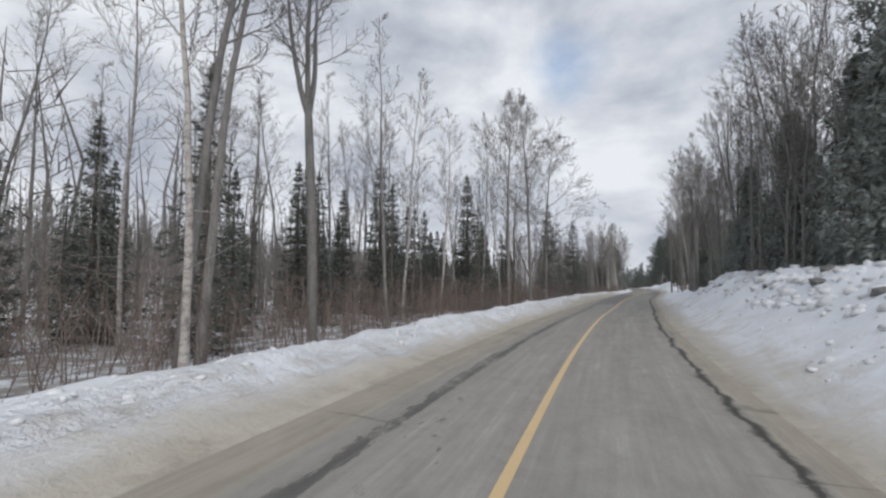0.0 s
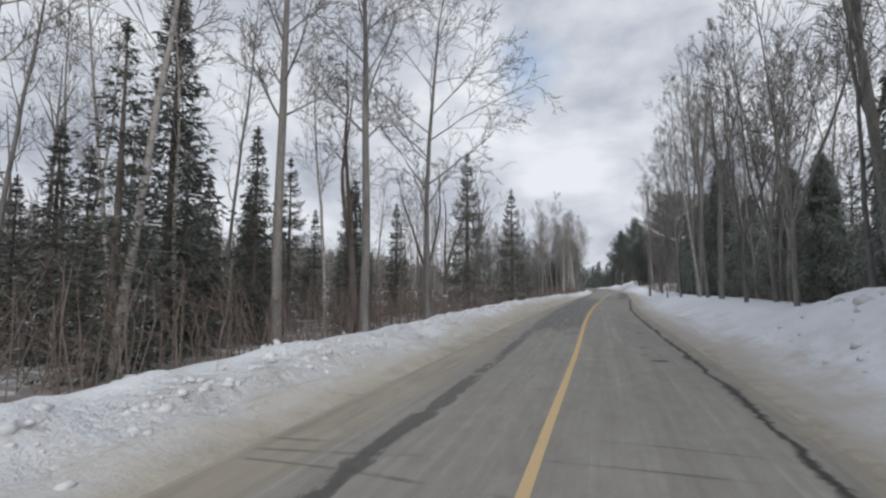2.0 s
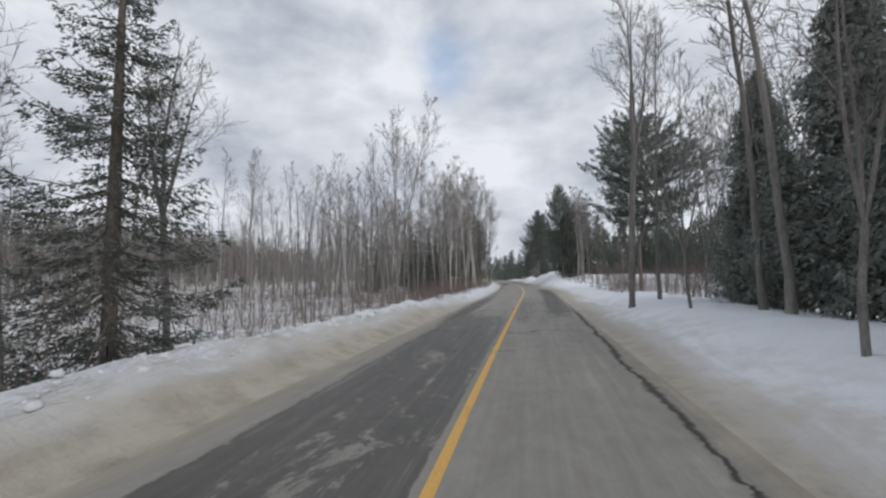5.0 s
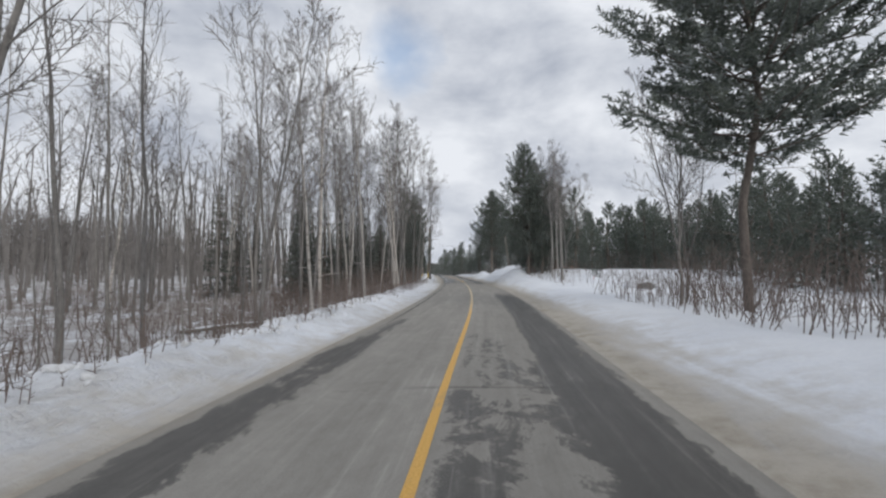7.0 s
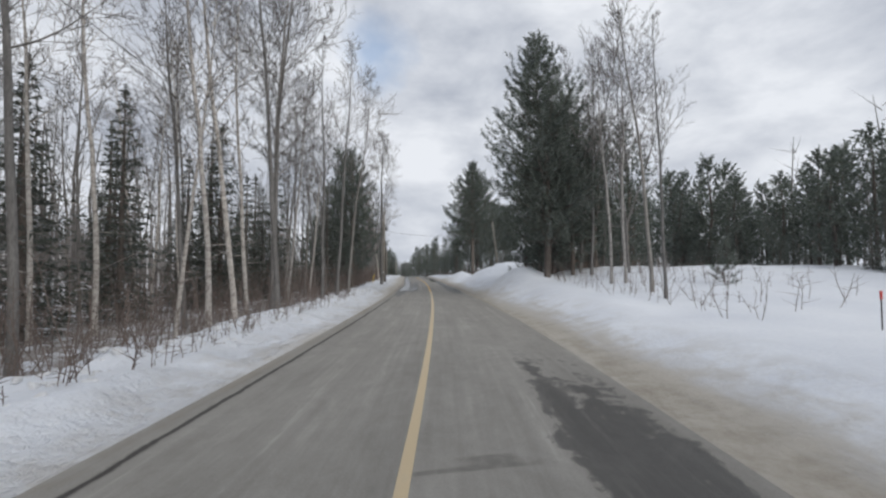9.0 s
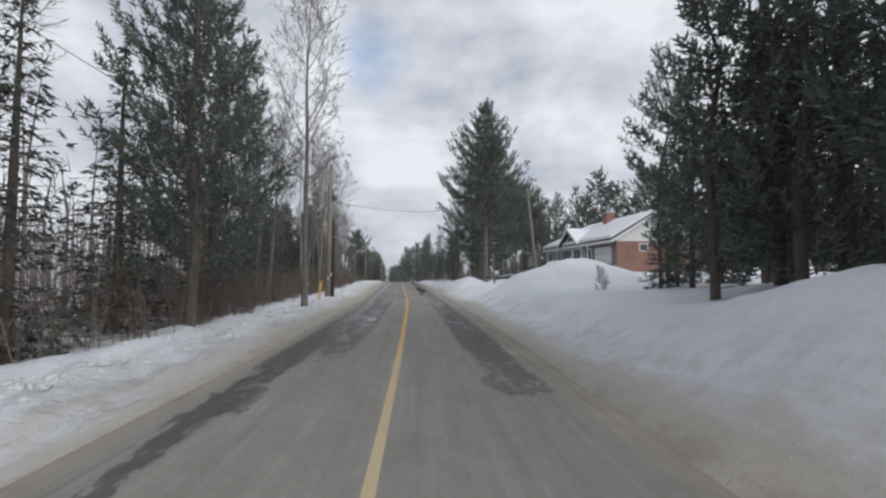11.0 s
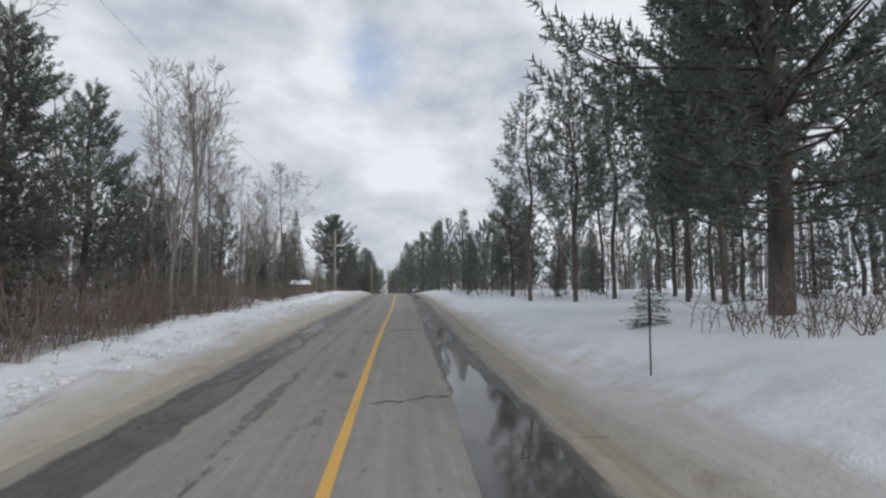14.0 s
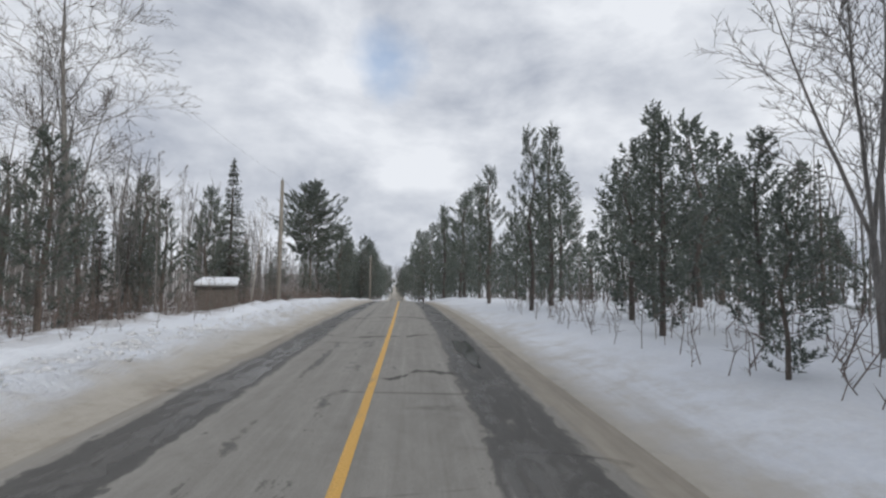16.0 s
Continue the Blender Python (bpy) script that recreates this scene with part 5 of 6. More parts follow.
def house_window(parent, x, y0, y1, z0, z1, panes=2):
    """A white-framed window in the wall that faces the road (towards -x)."""
    t = 0.09
    ring = [(y0, z0), (y1, z0), (y1, z1), (y0, z1), (y0 + t, z0 + t), (y1 - t, z0 + t), (y1 - t, z1 - t), (y0 + t, z1 - t)]
    pts = [(x - 0.07, *p) for p in ring] + [(x + 0.05, *p) for p in ring]
    faces = []
    for i in range(4):
        n = (i + 1) % 4
        faces += [(i, n, n + 4, i + 4), (i + 8, i + 12, n + 12, n + 8), (i, i + 8, n + 8, n), (i + 4, n + 4, n + 12, i + 12)]
    w = part("window", solid(pts, faces), M["white"], parent, "white-framed window")
    for k in range(1, panes):
        y = y0 + (y1 - y0) * k / panes
        f = Bag()
        f.box((x - 0.06, y - 0.03, z0 + t), (x + 0.04, y + 0.03, z1 - t))
        part("mullion", f, M["white"], w)
    f = Bag()
    f.box((x - 0.13, y0 - 0.06, z0 - 0.06), (x + 0.02, y1 + 0.06, z0 - 0.002))
    part("sill", f, M["white"], w)
    for k in range(panes):
        a, b = y0 + (y1 - y0) * k / panes + 0.03, y0 + (y1 - y0) * (k + 1) / panes - 0.03
        g = Bag()
        g.box((x - 0.03, a, z0 + t), (x - 0.022, b, z1 - t))
        part("pane", g, M["glass"], w)
    return w


def house():
    h = tagged(new("house"), "brick and siding bungalow with snow-covered roof and brick chimney", "house")
    x0, x1, y0, y1, zb, ze, zr, xr = 27.5, 33.4, 158.0, 171.5, 1.2, 4.3, 6.0, 30.05
    # walls, with their thickness
    b = Bag()
    b.box((x0, y0 + 0.2, zb), (x0 + 0.2, y1, ze))
    part("front_wall", b, M["dark_siding"], h, "brown-grey siding wall")
    b = Bag()
    b.box((x0, y0, zb), (x1, y0 + 0.2, ze - 0.25))
    wrap_uv(part("end_wall", b, M["brick"], h, "red brick end wall"), "y")
    part("gable_panel", slab([(x0, y0, ze - 0.25), (x1, y0, ze - 0.25), (x1, y0, ze), (xr, y0, zr), (x0, y0, ze)], 0.2, Vector((0, 1, 0))), M["white"], h, "white gable boarding")
    b = Bag()
    b.box((x0 + 0.2, y1 - 0.2, zb), (x1, y1, ze))
    b.box((x1 - 0.2, y0 + 0.2, zb), (x1, y1 - 0.2, ze))
    part("back_wall", b, M["siding"], h)
    # brick skirt along the front
    b = Bag()
    b.box((x0 - 0.08, y0 + 0.1, zb), (x0, y1, 2.45))
    part("skirt", b, M["dark_siding"], h, "brown lower wall boards")
    # roof: gable to the south, hip to the north
    ex, wy, ny, hy = x0 - 0.65, y0 - 0.45, y1 + 0.5, y1 - 3.2
    rise = Vector((0, 0, 1))
    for name, mat, lift, thick, lab in (("roof", "shingle", 0.0, 0.1, "dark shingle roof"), ("roof_snow", "clean_snow", 0.104, 0.24, "thick smooth snow on the roof")):
        k = 0.0 if name == "roof" else 0.06
        faces = ([(ex - k, wy - k, ze - 0.2), (ex - k, ny + k, ze - 0.2), (xr, hy, zr), (xr, wy - k, zr)],
                 [(x1 + 0.6, ny + k, ze - 0.25), (x1 + 0.6, wy - k, ze - 0.25), (xr, wy - k, zr), (xr, hy, zr)],
                 [(ex - k, ny + k, ze - 0.2), (x1 + 0.6, ny + k, ze - 0.25), (xr, hy, zr)])
        for q in faces:
            s = slab([Vector(p) + rise * lift for p in q], thick)
            ob = part(name, s, M[mat], h, lab)
            if name == "roof_snow":
                m = ob.modifiers.new("soft", "BEVEL")
                m.width, m.segments = 0.09, 3
    b = Bag()
    b.box((ex - 0.05, wy, ze - 0.40), (ex - 0.006, ny, ze - 0.2))
    part("fascia", b, M["white"], h, "white eave board")
    for a, c in (((ex, ze - 0.22), (xr, zr - 0.02)), ((x1 + 0.6, ze - 0.27), (xr, zr - 0.02))):
        part("barge_board", slab([(a[0], wy - 0.04, a[1] - 0.18), (c[0], wy - 0.04, c[1] - 0.2), (c[0], wy - 0.04, c[1]), (a[0], wy - 0.04, a[1])], 0.035, Vector((0, 1, 0))), M["white"], h)
    # small front gable
    gy0, gy1, gp = 163.3, 166.8, 5.4
    part("porch_gable", slab([(ex + 0.1, gy0, ze - 0.1), (ex + 0.1, gy1, ze - 0.1), (ex + 0.1, (gy0 + gy1) / 2, gp - 0.1)], 1.2, Vector((1, 0, 0))), M["siding"], h)
    for a in (gy0 - 0.35, gy1 + 0.35):
        mid = (gy0 + gy1) / 2
        part("porch_roof", slab([(ex - 0.25, a, ze - 0.28), (ex - 0.25, mid, gp - 0.02), (xr - 0.7, mid, gp - 0.02), (xr - 1.9, a, ze - 0.28)], 0.09), M["shingle"], h)
        part("porch_snow", slab([(ex - 0.28, a, ze - 0.18), (ex - 0.28, mid, gp + 0.08), (xr - 0.7, mid, gp + 0.08), (xr - 1.9, a, ze - 0.18)], 0.2), M["clean_snow"], h)
    # chimney
    c = Bag()
    c.box((29.3, 163.0, 4.6), (30.0, 163.7, 6.8))
    ch = wrap_uv(part("chimney", c, M["brick"], h, "red brick chimney"), "x")
    c = Bag()
    c.box((29.22, 162.92, 6.8), (30.08, 163.78, 6.91))
    part("cap", c, M["grey_plastic"], ch)
    c = Bag()
    c.tube([(29.65, 163.2, 6.91), (29.65, 163.2, 7.15)], [0.11, 0.11], 10, True)
    c.tube([(29.65, 163.52, 6.91), (29.65, 163.52, 7.09)], [0.11, 0.11], 10, True)
    part("flue", c, M["metal"], ch)
    # windows, door, garage door, posts
    house_window(h, x0, 168.7, 170.9, 2.6, 3.95, 3)
    house_window(h, x0, 166.2, 168.3, 2.6, 3.9, 3)
    house_window(h, x0, 164.2, 165.7, 2.5, 3.9, 2)
    for xw in (29.2, 31.6):
        w = Bag()
        w.box((xw, y0 - 0.05, 3.3), (xw + 0.7, y0 + 0.02, 3.9))
        f = part("window", w, M["white"], h, "small white-framed window")
        w = Bag()
        w.box((xw + 0.08, y0 - 0.062, 3.38), (xw + 0.62, y0 - 0.054, 3.82))
        part("pane", w, M["glass"], f)
    d = Bag()
    d.box((x0 - 0.05, 162.0, 1.75), (x0 + 0.02, 162.95, 3.8))
    door = part("door", d, M["white"], h, "white entrance door")
    d = Bag()
    d.box((x0 - 0.064, 162.2, 2.7), (x0 - 0.054, 162.75, 3.6))
    part("pane", d, M["glass"], door)
    g = Bag()
    for k in range(4):
        g.box((x0 - 0.05, 158.75, 1.62 + k * 0.53), (x0 + 0.02, 161.45, 2.13 + k * 0.53))
    part("garage_door", g, M["white"], h, "white panelled garage door")
    for y in (161.8, 168.5, 171.2):
        p = Bag()
        p.box((ex + 0.1, y - 0.06, zb), (ex + 0.22, y + 0.06, ze - 0.25))
        part("post", p, M["white"], h, "white porch post")
    # lapped boards, deck and its railing
    for k in range(9):
        z = 2.47 + k * 0.18
        part("board", slab([(x0 - 0.022, y0 + 0.21, z), (x0 - 0.002, y0 + 0.21, z), (x0 - 0.002, y1 - 0.002, z), (x0 - 0.022, y1 - 0.002, z)], 0.172), M["dark_siding"], h)
    d = Bag()
    d.box((26.1, 168.4, zb - 0.3), (27.4, 172.6, 2.0))
    part("terrace", d, M["dark_siding"], h, "low brown terrace wall")
    d = Bag()
    d.box((26.0, 168.3, 2.004), (27.38, 172.7, 2.18))
    bevelled(part("terrace_snow", d, M["clean_snow"], h, "snow lying on the terrace"), 0.07)
    # white shutters beside the middle window, boarded vent in the gable, drainpipe by the door
    for y in (163.78, 165.76):
        d = Bag()
        d.box((x0 - 0.06, y, 2.5), (x0 - 0.006, y + 0.34, 3.9))
        bevelled(part("shutter", d, M["white"], h, "white scalloped window shutter"), 0.02)
    part("gable_vent", slab([(ex + 0.07, 164.3, ze + 0.08), (ex + 0.07, 165.8, ze + 0.08), (ex + 0.07, 165.05, ze + 0.62)], 0.03, Vector((1, 0, 0))), M["shingle"], h, "dark boarded gable vent")
    d = Bag()
    d.tube([(ex + 0.02, 163.2, ze - 0.35), (x0 - 0.12, 163.25, ze - 0.75), (x0 - 0.12, 163.25, zb)], [0.04, 0.04, 0.04], 8, True)
    part("drainpipe", d, M["white"], h, smooth_=True)
    # ice along the eave
    rg = random.Random(4)
    for k in range(22):
        y, n = rg.uniform(161, 171), rg.uniform(0.12, 0.5)
        p = Bag()
        p.tube([(ex - 0.02, y, ze - 0.4), (ex - 0.02, y + 0.01, ze - 0.4 - n)], [0.022, 0.003], 5)
        part("icicle", p, M["clean_snow"], h)
    # television aerial behind the roof
    a = Bag()
    a.tube([(28.5, 171.85, 3.9), (28.5, 171.85, 9.4)], [0.025, 0.02], 6)
    a.tube([(27.3, 171.25, 9.3), (29.7, 172.45, 9.45)], [0.018, 0.018], 5)
    for k in range(7):
        q = Vector((27.4, 171.3, 9.31)).lerp(Vector((29.6, 172.4, 9.44)), k / 6)
        a.tube([q + Vector((0.25, -0.5, 0)), q - Vector((0.25, -0.5, 0))], [0.008, 0.008], 4)
    part("aerial", a, M["metal"], h, "thin television aerial")
    return h


house()


# ---------------------------------------------------------------- poles and wires


def utility_pole(x, y, z0, z1, r=0.15, lean=(0, 0), wood="pole_wood", label="weathered wooden utility pole"):
    ob = tagged(new("utility_pole"), label, "utility pole", "utility poles")
    ob.location = (x, y, z0)
    b = Bag()
    b.tube([(0, 0, -0.4), (lean[0] * 0.5, lean[1] * 0.5, (z1 - z0) / 2), (lean[0], lean[1], z1 - z0)], [r * 1.12, r, r * 0.78], 12, True)
    part("shaft", b, M[wood], ob, smooth_=True)
    return ob


main = utility_pole(7.1, 157.5, 0.0, 8.95, 0.16, (0.12, 0.05), label="weathered wooden utility pole with a transformer can")
b = Bag()
b.tube([(0.42, 0.02, 6.55), (0.42, 0.02, 7.35)], [0.2, 0.2], 14, True)
can = part("transformer", b, M["metal"], main, "grey steel transformer can", True)
b = Bag()
b.tube([(0.42, 0.02, 7.35), (0.42, 0.02, 7.55)], [0.05, 0.035], 8, True)
part("bushing", b, M["grey_plastic"], can)
b = Bag()
b.box((0.12, -0.03, 6.7), (0.26, 0.07, 7.25))
part("bracket", b, M["metal"], main)
b = Bag()
b.tube([(0.1, 0, 7.75), (0.75, 0, 7.8)], [0.03, 0.03], 6, True)
part("arm", b, M["metal"], main)
for k in (0.45, 0.72):
    b = Bag()
    b.tube([(k, 0, 7.8), (k, 0, 7.84), (k, 0, 7.95), (k, 0, 8.02)], [0.03, 0.06, 0.055, 0.03], 8, True)
    part("insulator", b, M["grey_plastic"], main, smooth_=True)
b = Bag()
b.tube([(0.12, 0.05, 8.9), (0.13, 0.05, 8.98), (0.13, 0.05, 9.1)], [0.03, 0.06, 0.03], 8, True)
part("insulator", b, M["grey_plastic"], main, smooth_=True)
b = Bag()
b.box((0.03, -0.20, 1.3), (0.10, -0.165, 1.5))
part("tag", b, M["white"], main, "small white tag")
b = Bag()
b.tube([(0.16, -0.05, 0.1), (0.16, -0.04, 3.0), (0.15, 0, 6.6)], [0.012, 0.012, 0.012], 5)
part("ground_wire", b, M["wire"], main)

stub = utility_pole(7.25, 158.4, 0.0, 5.4, 0.15, (0.05, 0.05), "black_wood", "short tarred pole standing beside the taller one")
b = Bag()
b.tube([(0.1, -0.1, 4.25), (0.45, -0.3, 4.1)], [0.03, 0.03], 6, True)
part("bracket", b, M["metal"], stub)
b = Bag()
b.box((-0.05, -0.19, 1.55), (0.03, -0.15, 1.75))
part("tag", b, M["white"], stub, "small white tag")

far_pole = utility_pole(5.3, 224.7, -0.6, 7.7, 0.13, (0, 0), label="distant pale wooden utility pole")
b = Bag()
b.tube([(0, 0, 8.3), (0, 0, 8.5)], [0.04, 0.03], 6, True)
part("insulator", b, M["grey_plastic"], far_pole)
far_two = utility_pole(7.4, 268.0, -3.3, 5.0, 0.13, (0, 0), label="far wooden utility pole beyond the crest")
side_pole = utility_pole(21.9, 158.9, 0.9, 7.75, 0.1, (-1.0, -0.8), label="leaning wooden service pole in front of a house")
b = Bag()
b.tube([(-0.95, -0.75, 6.3), (-1.25, -0.85, 6.35)], [0.025, 0.025], 6, True)
part("arm", b, M["metal"], side_pole)


def wire(p, q, sag, label="thin black overhead wire", r=0.014):
    b = Bag()
    p, q = Vector(p), Vector(q)
    pts = [p.lerp(q, k / 24) - Vector((0, 0, 4 * sag * (k / 24) * (1 - k / 24))) for k in range(25)]
    b.tube(pts, [r] * 25, 4)
    return tagged(new("overhead_wire", b.mesh("overhead_wire", M["wire"])), label, "wire", "overhead wires")


wire((7.3, 157.5, 6.55), (20.9, 158.1, 7.3), 0.95)
wire((7.25, 157.55, 9.0), (5.3, 224.7, 7.8), 1.1, r=0.003)
wire((7.2, 157.5, 5.6), (5.4, 224.7, 4.6), 0.7, r=0.004)
wire((7.1, 157.5, 6.4), (2.8, 96.0, 7.0), 1.0, r=0.008)
wire((5.3, 224.7, 7.8), (7.4, 268.0, 4.9), 0.5, r=0.005)
wire((20.9, 158.1, 7.2), (28.2, 166.6, 5.6), 0.4)


def guy_guard(x, y, h, tilt):
    """A bright guard tube on a pole's stay wire."""
    ob = tagged(new("guy_guard"), "bright yellow plastic guard on a stay wire in snow", "guy guard", "stay wire guards")
    z = float(ground_z(x, y))
    ob.location = (x, y, z)
    b = Bag()
    b.tube([(0, 0, -0.3), (tilt[0] * h * 0.5, tilt[1] * h * 0.5, h * 0.5), (tilt[0] * h, tilt[1] * h, h)], [0.034, 0.034, 0.03], 8, True)
    part("tube", b, M["yellow_plastic"], ob, smooth_=True)
    b = Bag()
    top = Vector((tilt[0] * h, tilt[1] * h, h))
    b.tube([top - Vector((0, 0, 0.02)), Vector((7.15 - x, 157.5 - y, 7.2 - z))], [0.008, 0.008], 4)
    part("stay", b, M["wire"], ob)


guy_guard(7.0, 155.0, 1.15, (0.05, 0.28))
guy_guard(6.85, 155.35, 1.05, (0.05, 0.25))
guy_guard(5.9, 156.1, 1.0, (0.18, 0.2))


# ---------------------------------------------------------------- roadside things


def mailbox_stand(x, y):
    ob = tagged(new("mailbox_stand"), "snow-capped mailbox and paper tube on a wooden post", "mailbox")
    z = float(ground_z(x, y))
    ob.matrix_basis = pose(x, y, z, 0, 0, 8)
    b = Bag()
    b.box((-0.06, -0.06, -0.5), (0.06, 0.06, 0.62))
    bevelled(part("post", b, M["old_wood"], ob))
    b = Bag()
    b.box((-0.72, -0.1, 0.62), (0.42, 0.1, 0.70))
    bevelled(part("board", b, M["old_wood"], ob))
    b = Bag()
    b.box((0.0, -0.1, 0.704), (0.4, 0.12, 0.88))
    b.tube([(0.0, 0.01, 0.88), (0.4, 0.01, 0.88)], [0.11, 0.11], 12, True)
    part("box", b, M["grey_plastic"], ob, "pale metal mailbox")
    b = Bag()
    b.blob((0.2, 0.01, 1.0), (0.24, 0.13, 0.08), random.Random(2), 0.12)
    part("snow_cap", b, M["clean_snow"], ob, smooth_=True)
    b = Bag()
    b.box((-0.72, -0.09, 0.42), (-0.32, 0.09, 0.616))
    part("paper_tube", b, M["black_wood"], ob, "dark newspaper tube")
    b = Bag()
    b.tube([(-0.3, 0.3, -0.3), (-0.3, 0.3, 1.4)], [0.015, 0.015], 6, True)
    stake = part("stake", b, M["metal"], ob)
    b = Bag()
    b.box((-0.3, 0.28, 1.3), (-0.18, 0.295, 1.42))
    part("reflector", b, M["white"], stake)


mailbox_stand(20.2, 165.7)


def rail_fence(points):
    """Posts with two rough log rails, snow lying on the upper one."""
    ob = tagged(new("rail_fence"), "low split-log rail fence half buried in snow", "fence")
    rg = random.Random(9)
    heads = []
    for x, y in points:
        z = float(ground_z(x, y))
        b = Bag()
        b.tube([(x, y, z - 0.4), (x + rg.gauss(0, 0.03), y + rg.gauss(0, 0.03), z + 0.5)], [0.09, 0.075], 8, True)
        part("post", b, M["old_wood"], ob)
        heads.append(Vector((x, y, z)))
    for a, c in zip(heads, heads[1:]):
        for hgt in (0.1, 0.38):
            b = Bag()
            d = (c - a) * 0.06
            p, q = a - d + Vector((0.05, 0, hgt + rg.gauss(0, 0.03))), c + d + Vector((0.05, 0, hgt + rg.gauss(0, 0.03)))
            b.tube([p, p.lerp(q, 0.5) - Vector((0, 0, 0.03)), q], [0.06, 0.055, 0.05], 7, True)
            part("rail", b, M["old_wood"], ob)
            if hgt > 0.3:
                b = Bag()
                b.tube([p + Vector((0, 0, 0.07)), p.lerp(q, 0.5) + Vector((0, 0, 0.05)), q + Vector((0, 0, 0.06))], [0.055, 0.075, 0.05], 7, True)
                part("snow_cap", b, M["clean_snow"], ob, smooth_=True)


rail_fence([(22.4 - 0.03 * k, 152.6 + 2.7 * k) for k in range(5)])
rail_fence([(23.4, 168.6), (23.0, 171.4), (22.6, 174.2)])


def roadside_hut(x, y):
    """A small board hut with a snow-laden roof."""
    ob = tagged(new("roadside_hut"), "small weathered plank bin shelter with a snowy roof", "hut")
    z = float(ground_z(x, y)) - 0.05
    ob.matrix_basis = pose(x, y, z, 0, 0, 12)
    for k in range(9):
        for yy in (-0.7, 0.68):
            b = Bag()
            b.box((-1.1, yy, 0.18 * k), (1.1, yy + 0.02, 0.18 * k + 0.165))
            part("plank", b, M["old_wood"], ob)
    for xx in (-1.1, 1.08):
        b = Bag()
        b.box((xx, -0.68, 0), (xx + 0.02, 0.68, 1.6))
        part("side", b, M["old_wood"], ob)
    for xx, yy in ((-1.12, -0.74), (1.06, -0.74), (-1.12, 0.7), (1.06, 0.7)):
        b = Bag()
        b.box((xx, yy, -0.1), (xx + 0.07, yy + 0.05, 1.66))
        part("corner_post", b, M["old_wood"], ob)
    part("roof", slab([(-1.35, -0.95, 1.62), (1.35, -0.95, 1.62), (1.2, 0.95, 1.95), (-1.2, 0.95, 1.95)], 0.06), M["shingle"], ob)
    s = part("roof_snow", slab([(-1.33, -0.93, 1.69), (1.33, -0.93, 1.69), (1.18, 0.93, 2.02), (-1.18, 0.93, 2.02)], 0.3), M["clean_snow"], ob)
    m = s.modifiers.new("soft", "BEVEL")
    m.width, m.segments = 0.13, 3


roadside_hut(0.6, 227.3)


# ---------------------------------------------------------------- small things


def marker_stake(x, y, h, tip=None, label="thin dark marker stake standing in snow"):
    ob = tagged(new("marker_stake"), label, "stake", "marker stakes")
    ob.location = (x, y, float(ground_z(x, y)))
    b = Bag()
    b.tube([(0, 0, -0.3), (0.01, 0, h)], [0.014, 0.012], 6, True)
    part("rod", b, M["black_wood"], ob)
    if tip:
        b = Bag()
        b.tube([(0.009, 0, h - 0.16), (0.01, 0, h + 0.01)], [0.022, 0.022], 8, True)
        part("reflector", b, M[tip], ob, "small red reflector")


M["red_plastic"] = plain("red_plastic", (0.45, 0.04, 0.03), (0.6, 0.07, 0.05), 5.0, 0.4, bump=0.05)
marker_stake(16.6, 174.2, 0.75)
marker_stake(18.7, 110.4, 0.75, "red_plastic", "marker stake with a red tip beside a snowy drive")


def boulder(x, y, size, seed, cap=True):
    ob = tagged(new("boulder"), "dark grey boulder capped with snow" if cap else "dark grey boulder poking out of a snowbank", "boulder", "boulders")
    z, rg = float(ground_z(x, y)), random.Random(seed)
    ob.location = (x, y, z - 0.25 * size)
    b = Bag()
    b.blob((0, 0, size * 0.3), (size, size * 0.8, size * 0.62), rg, 0.2)
    part("stone", b, M["stone"], ob)
    if cap:
        b = Bag()
        b.blob((-0.3 * size, 0.55 * size, size * 0.42), (size * 1.3, size * 1.0, size * 0.62), rg, 0.16)
        part("snow_cap", b, M["clean_snow"], ob, smooth_=True)


M["stone"] = plain("stone", (0.10, 0.098, 0.095), (0.24, 0.235, 0.23), 4.0, 0.85, bump=0.8)
boulder(21.6, 108.9, 0.8, 3)
boulder(22.8, 110.6, 0.6, 5)
for k, (x, y, s) in enumerate(((5.9, 15.5, 0.26), (6.5, 22.0, 0.3), (5.2, 11.0, 0.22), (6.6, 13.2, 0.24), (5.6, 18.6, 0.18), (6.9, 17.4, 0.28), (6.2, 9.4, 0.2), (7.0, 24.8, 0.24), (5.9, 26.4, 0.16), (6.4, 20.0, 0.16))):
    boulder(x, y, s, 20 + k, False)


def fallen_log(p, q, r):
    ob = tagged(new("fallen_log"), "fallen barkless log lying in the snowy wood", "log", "fallen logs")
    b = Bag()
    p, q = Vector(p), Vector(q)
    b.tube([p, p.lerp(q, 0.5) + Vector((0, 0, 0.05)), q], [r, r * 0.85, r * 0.6], 8, True)
    part("trunk", b, M["old_wood"], ob, smooth_=True)
    b = Bag()
    b.tube([p + Vector((0, 0, r * 0.8)), p.lerp(q, 0.5) + Vector((0, 0, 0.05 + r * 0.75)), q + Vector((0, 0, r * 0.5))], [r * 0.6, r * 0.7, r * 0.4], 7, True)
    part("snow_cap", b, M["clean_snow"], ob, smooth_=True)


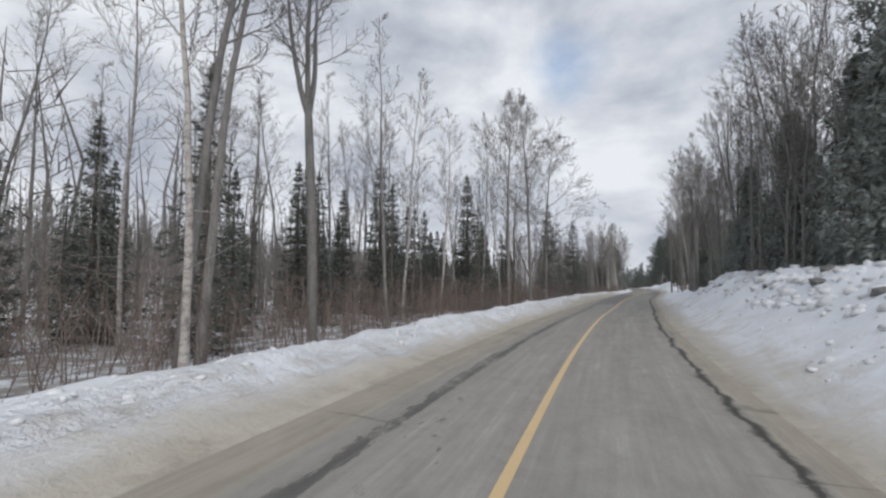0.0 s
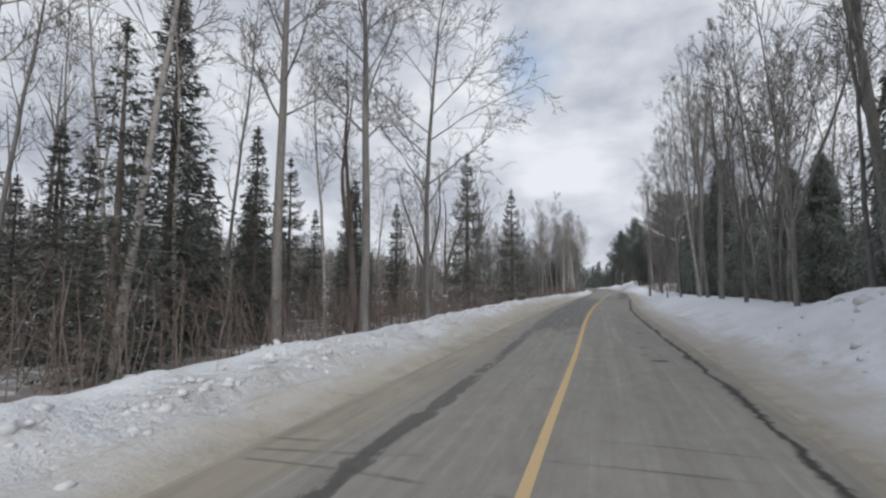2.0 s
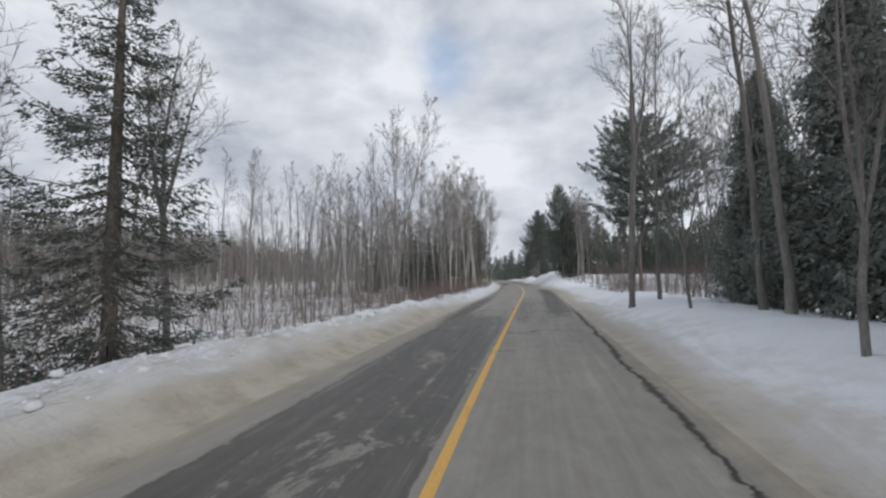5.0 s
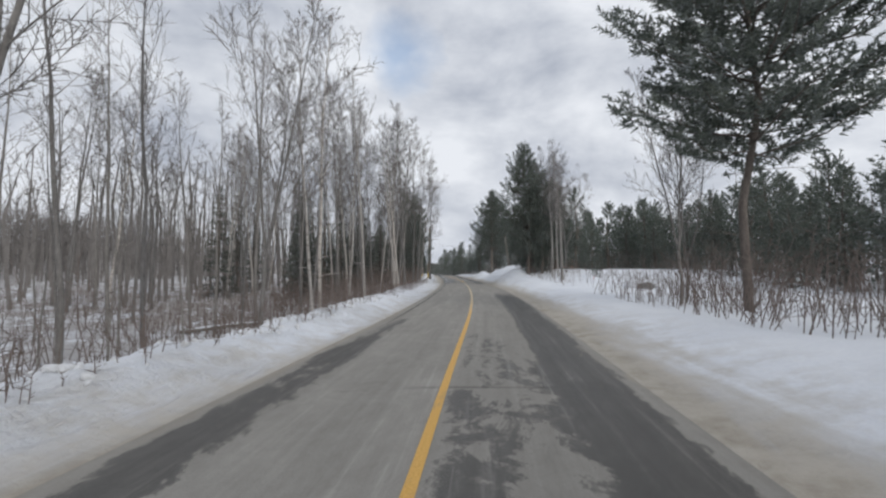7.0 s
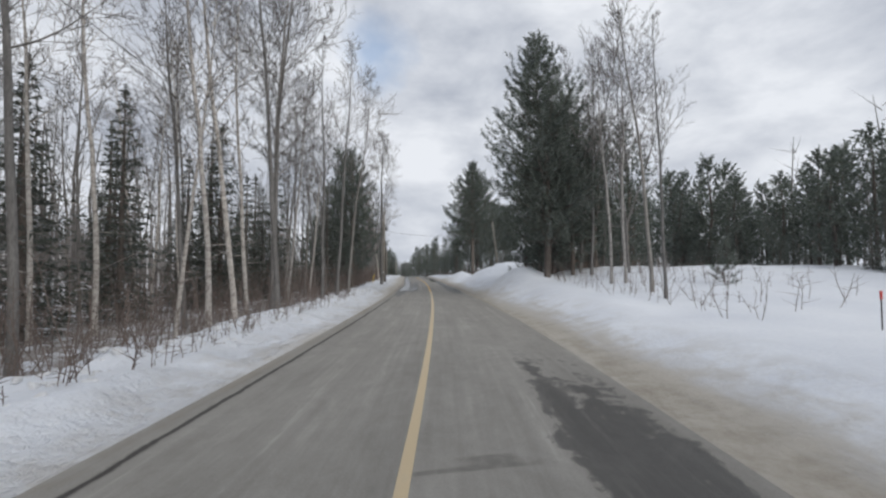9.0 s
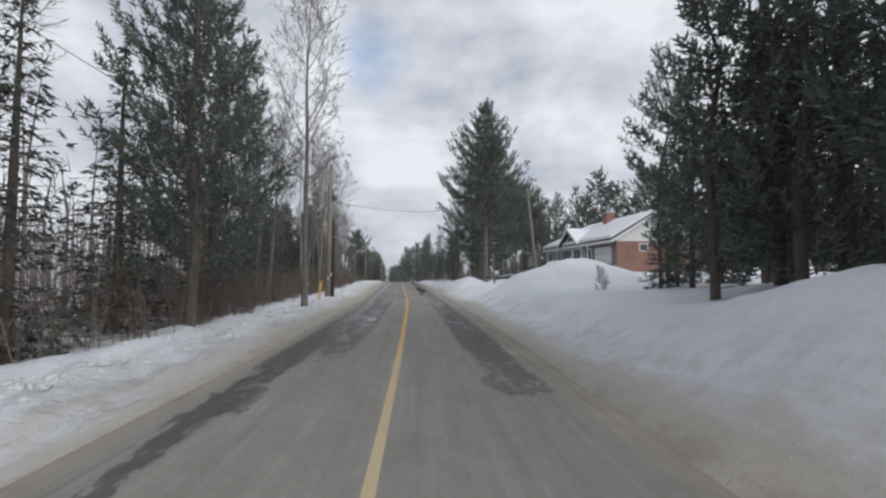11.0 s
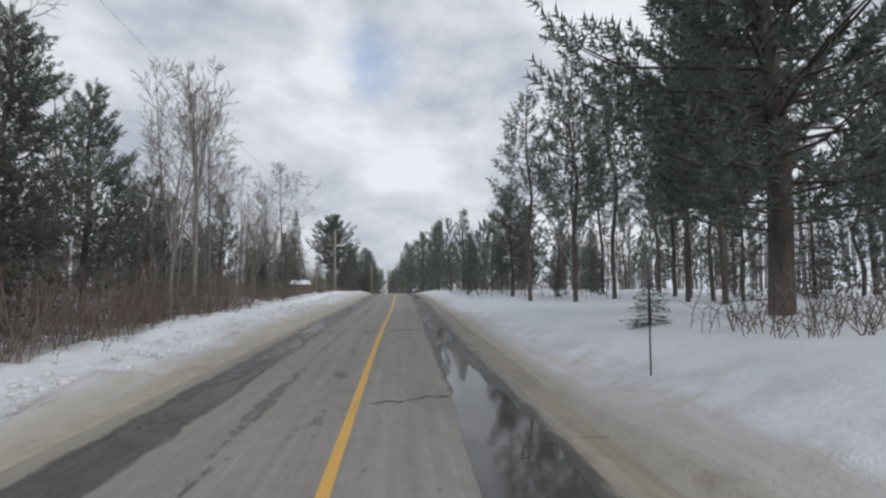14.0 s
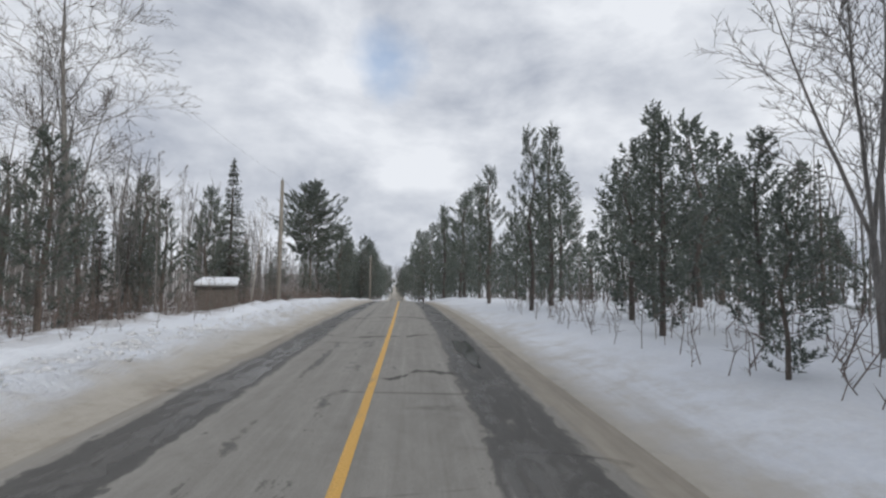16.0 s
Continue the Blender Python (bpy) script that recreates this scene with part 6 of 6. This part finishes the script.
def snag(x, y, h, r):
    """A broken-off trunk with a cap of snow."""
    ob = tagged(new("tree_stump"), "tall broken grey stump capped with snow in the brush", "stump")
    ob.location = (x, y, float(ground_z(x, y)))
    rg = random.Random(6)
    b = Bag()
    b.tube([(0, 0, -0.3), (0.01, 0, 0.1), (0.02, 0.01, h * 0.6), (0.0, 0.02, h)], [r * 1.4, r * 1.1, r, r * 0.95], 12, True)
    for k in range(5):
        t = rg.uniform(0, 6.283)
        b.spike(Vector((math.cos(t) * r * 0.7, math.sin(t) * r * 0.7, h - 0.03)), Vector((math.cos(t) * r * 0.8, math.sin(t) * r * 0.8, h + rg.uniform(0.05, 0.16))), 0.03)
    part("trunk", b, M["bark"], ob, smooth_=True)
    b = Bag()
    b.blob((0.0, 0.02, h + 0.04), (r * 1.25, r * 1.2, r * 0.75), rg, 0.14)
    part("snow_cap", b, M["clean_snow"], ob, smooth_=True)


snag(-5.5, 47.5, 1.55, 0.13)
for x, y, dx, dy in ((-0.6, 106.6, 2.4, 1.2), (-3.4, 97.0, 3.0, 2.4)):
    fallen_log((x, y, float(ground_z(x, y)) + 0.08), (x + dx, y + dy, float(ground_z(x + dx, y + dy)) + 0.3), 0.09)


# ---------------------------------------------------------------- puddles


def water_material():
    k = Mat("meltwater", 0.06, spec=0.5)
    v = k.space("Object")
    k.bump(k.noise(v, 9.0, 3), 0.04, 0.01)
    return k.done(k.ramp(k.noise(v, 1.2, 5), [(0.3, (0.05, 0.049, 0.047)), (0.7, (0.10, 0.098, 0.093))]))


M["water"] = water_material()


def puddle(u, y, half, length, seed):
    """A ragged film of meltwater on the asphalt, u across from the line."""
    rg = random.Random(seed)
    waves = [(rg.uniform(0, 6.28), 0.36 / n**0.85, n) for n in (3, 5, 8, 13, 19, 29, 41)]
    pts, count = [], 180
    for k in range(count):
        t = 6.2832 * k / count
        r = 1 + sum(a * math.sin(n * t + p) for p, a, n in waves)
        yy = y + math.sin(t) * length * r
        xx = float(centre(yy)) + u + math.cos(t) * half * r
        pts.append((xx, yy, float(road_z(yy)) + 0.0165 - 0.004 * (xx - float(centre(yy)))**2))
    b = Bag()
    b.v = [Vector(p) for p in pts] + [Vector((p[0], p[1], p[2] - 0.012)) for p in pts]
    b.f = [tuple(range(count))] + [(i, i + count, (i + 1) % count + count, (i + 1) % count) for i in range(count)]
    ob = new("puddle", b.mesh("puddle", M["water"]))
    tagged(ob, "shallow puddle of meltwater on worn asphalt", "puddle", "puddles on the road")


for k, (u, y, half, length) in enumerate(((1.72, 172.6, 0.46, 5.6), (1.25, 163.8, 0.24, 1.5), (1.95, 181.6, 0.2, 1.6), (1.9, 206.5, 0.22, 1.7))):
    puddle(u, y, half, length, 40 + k)
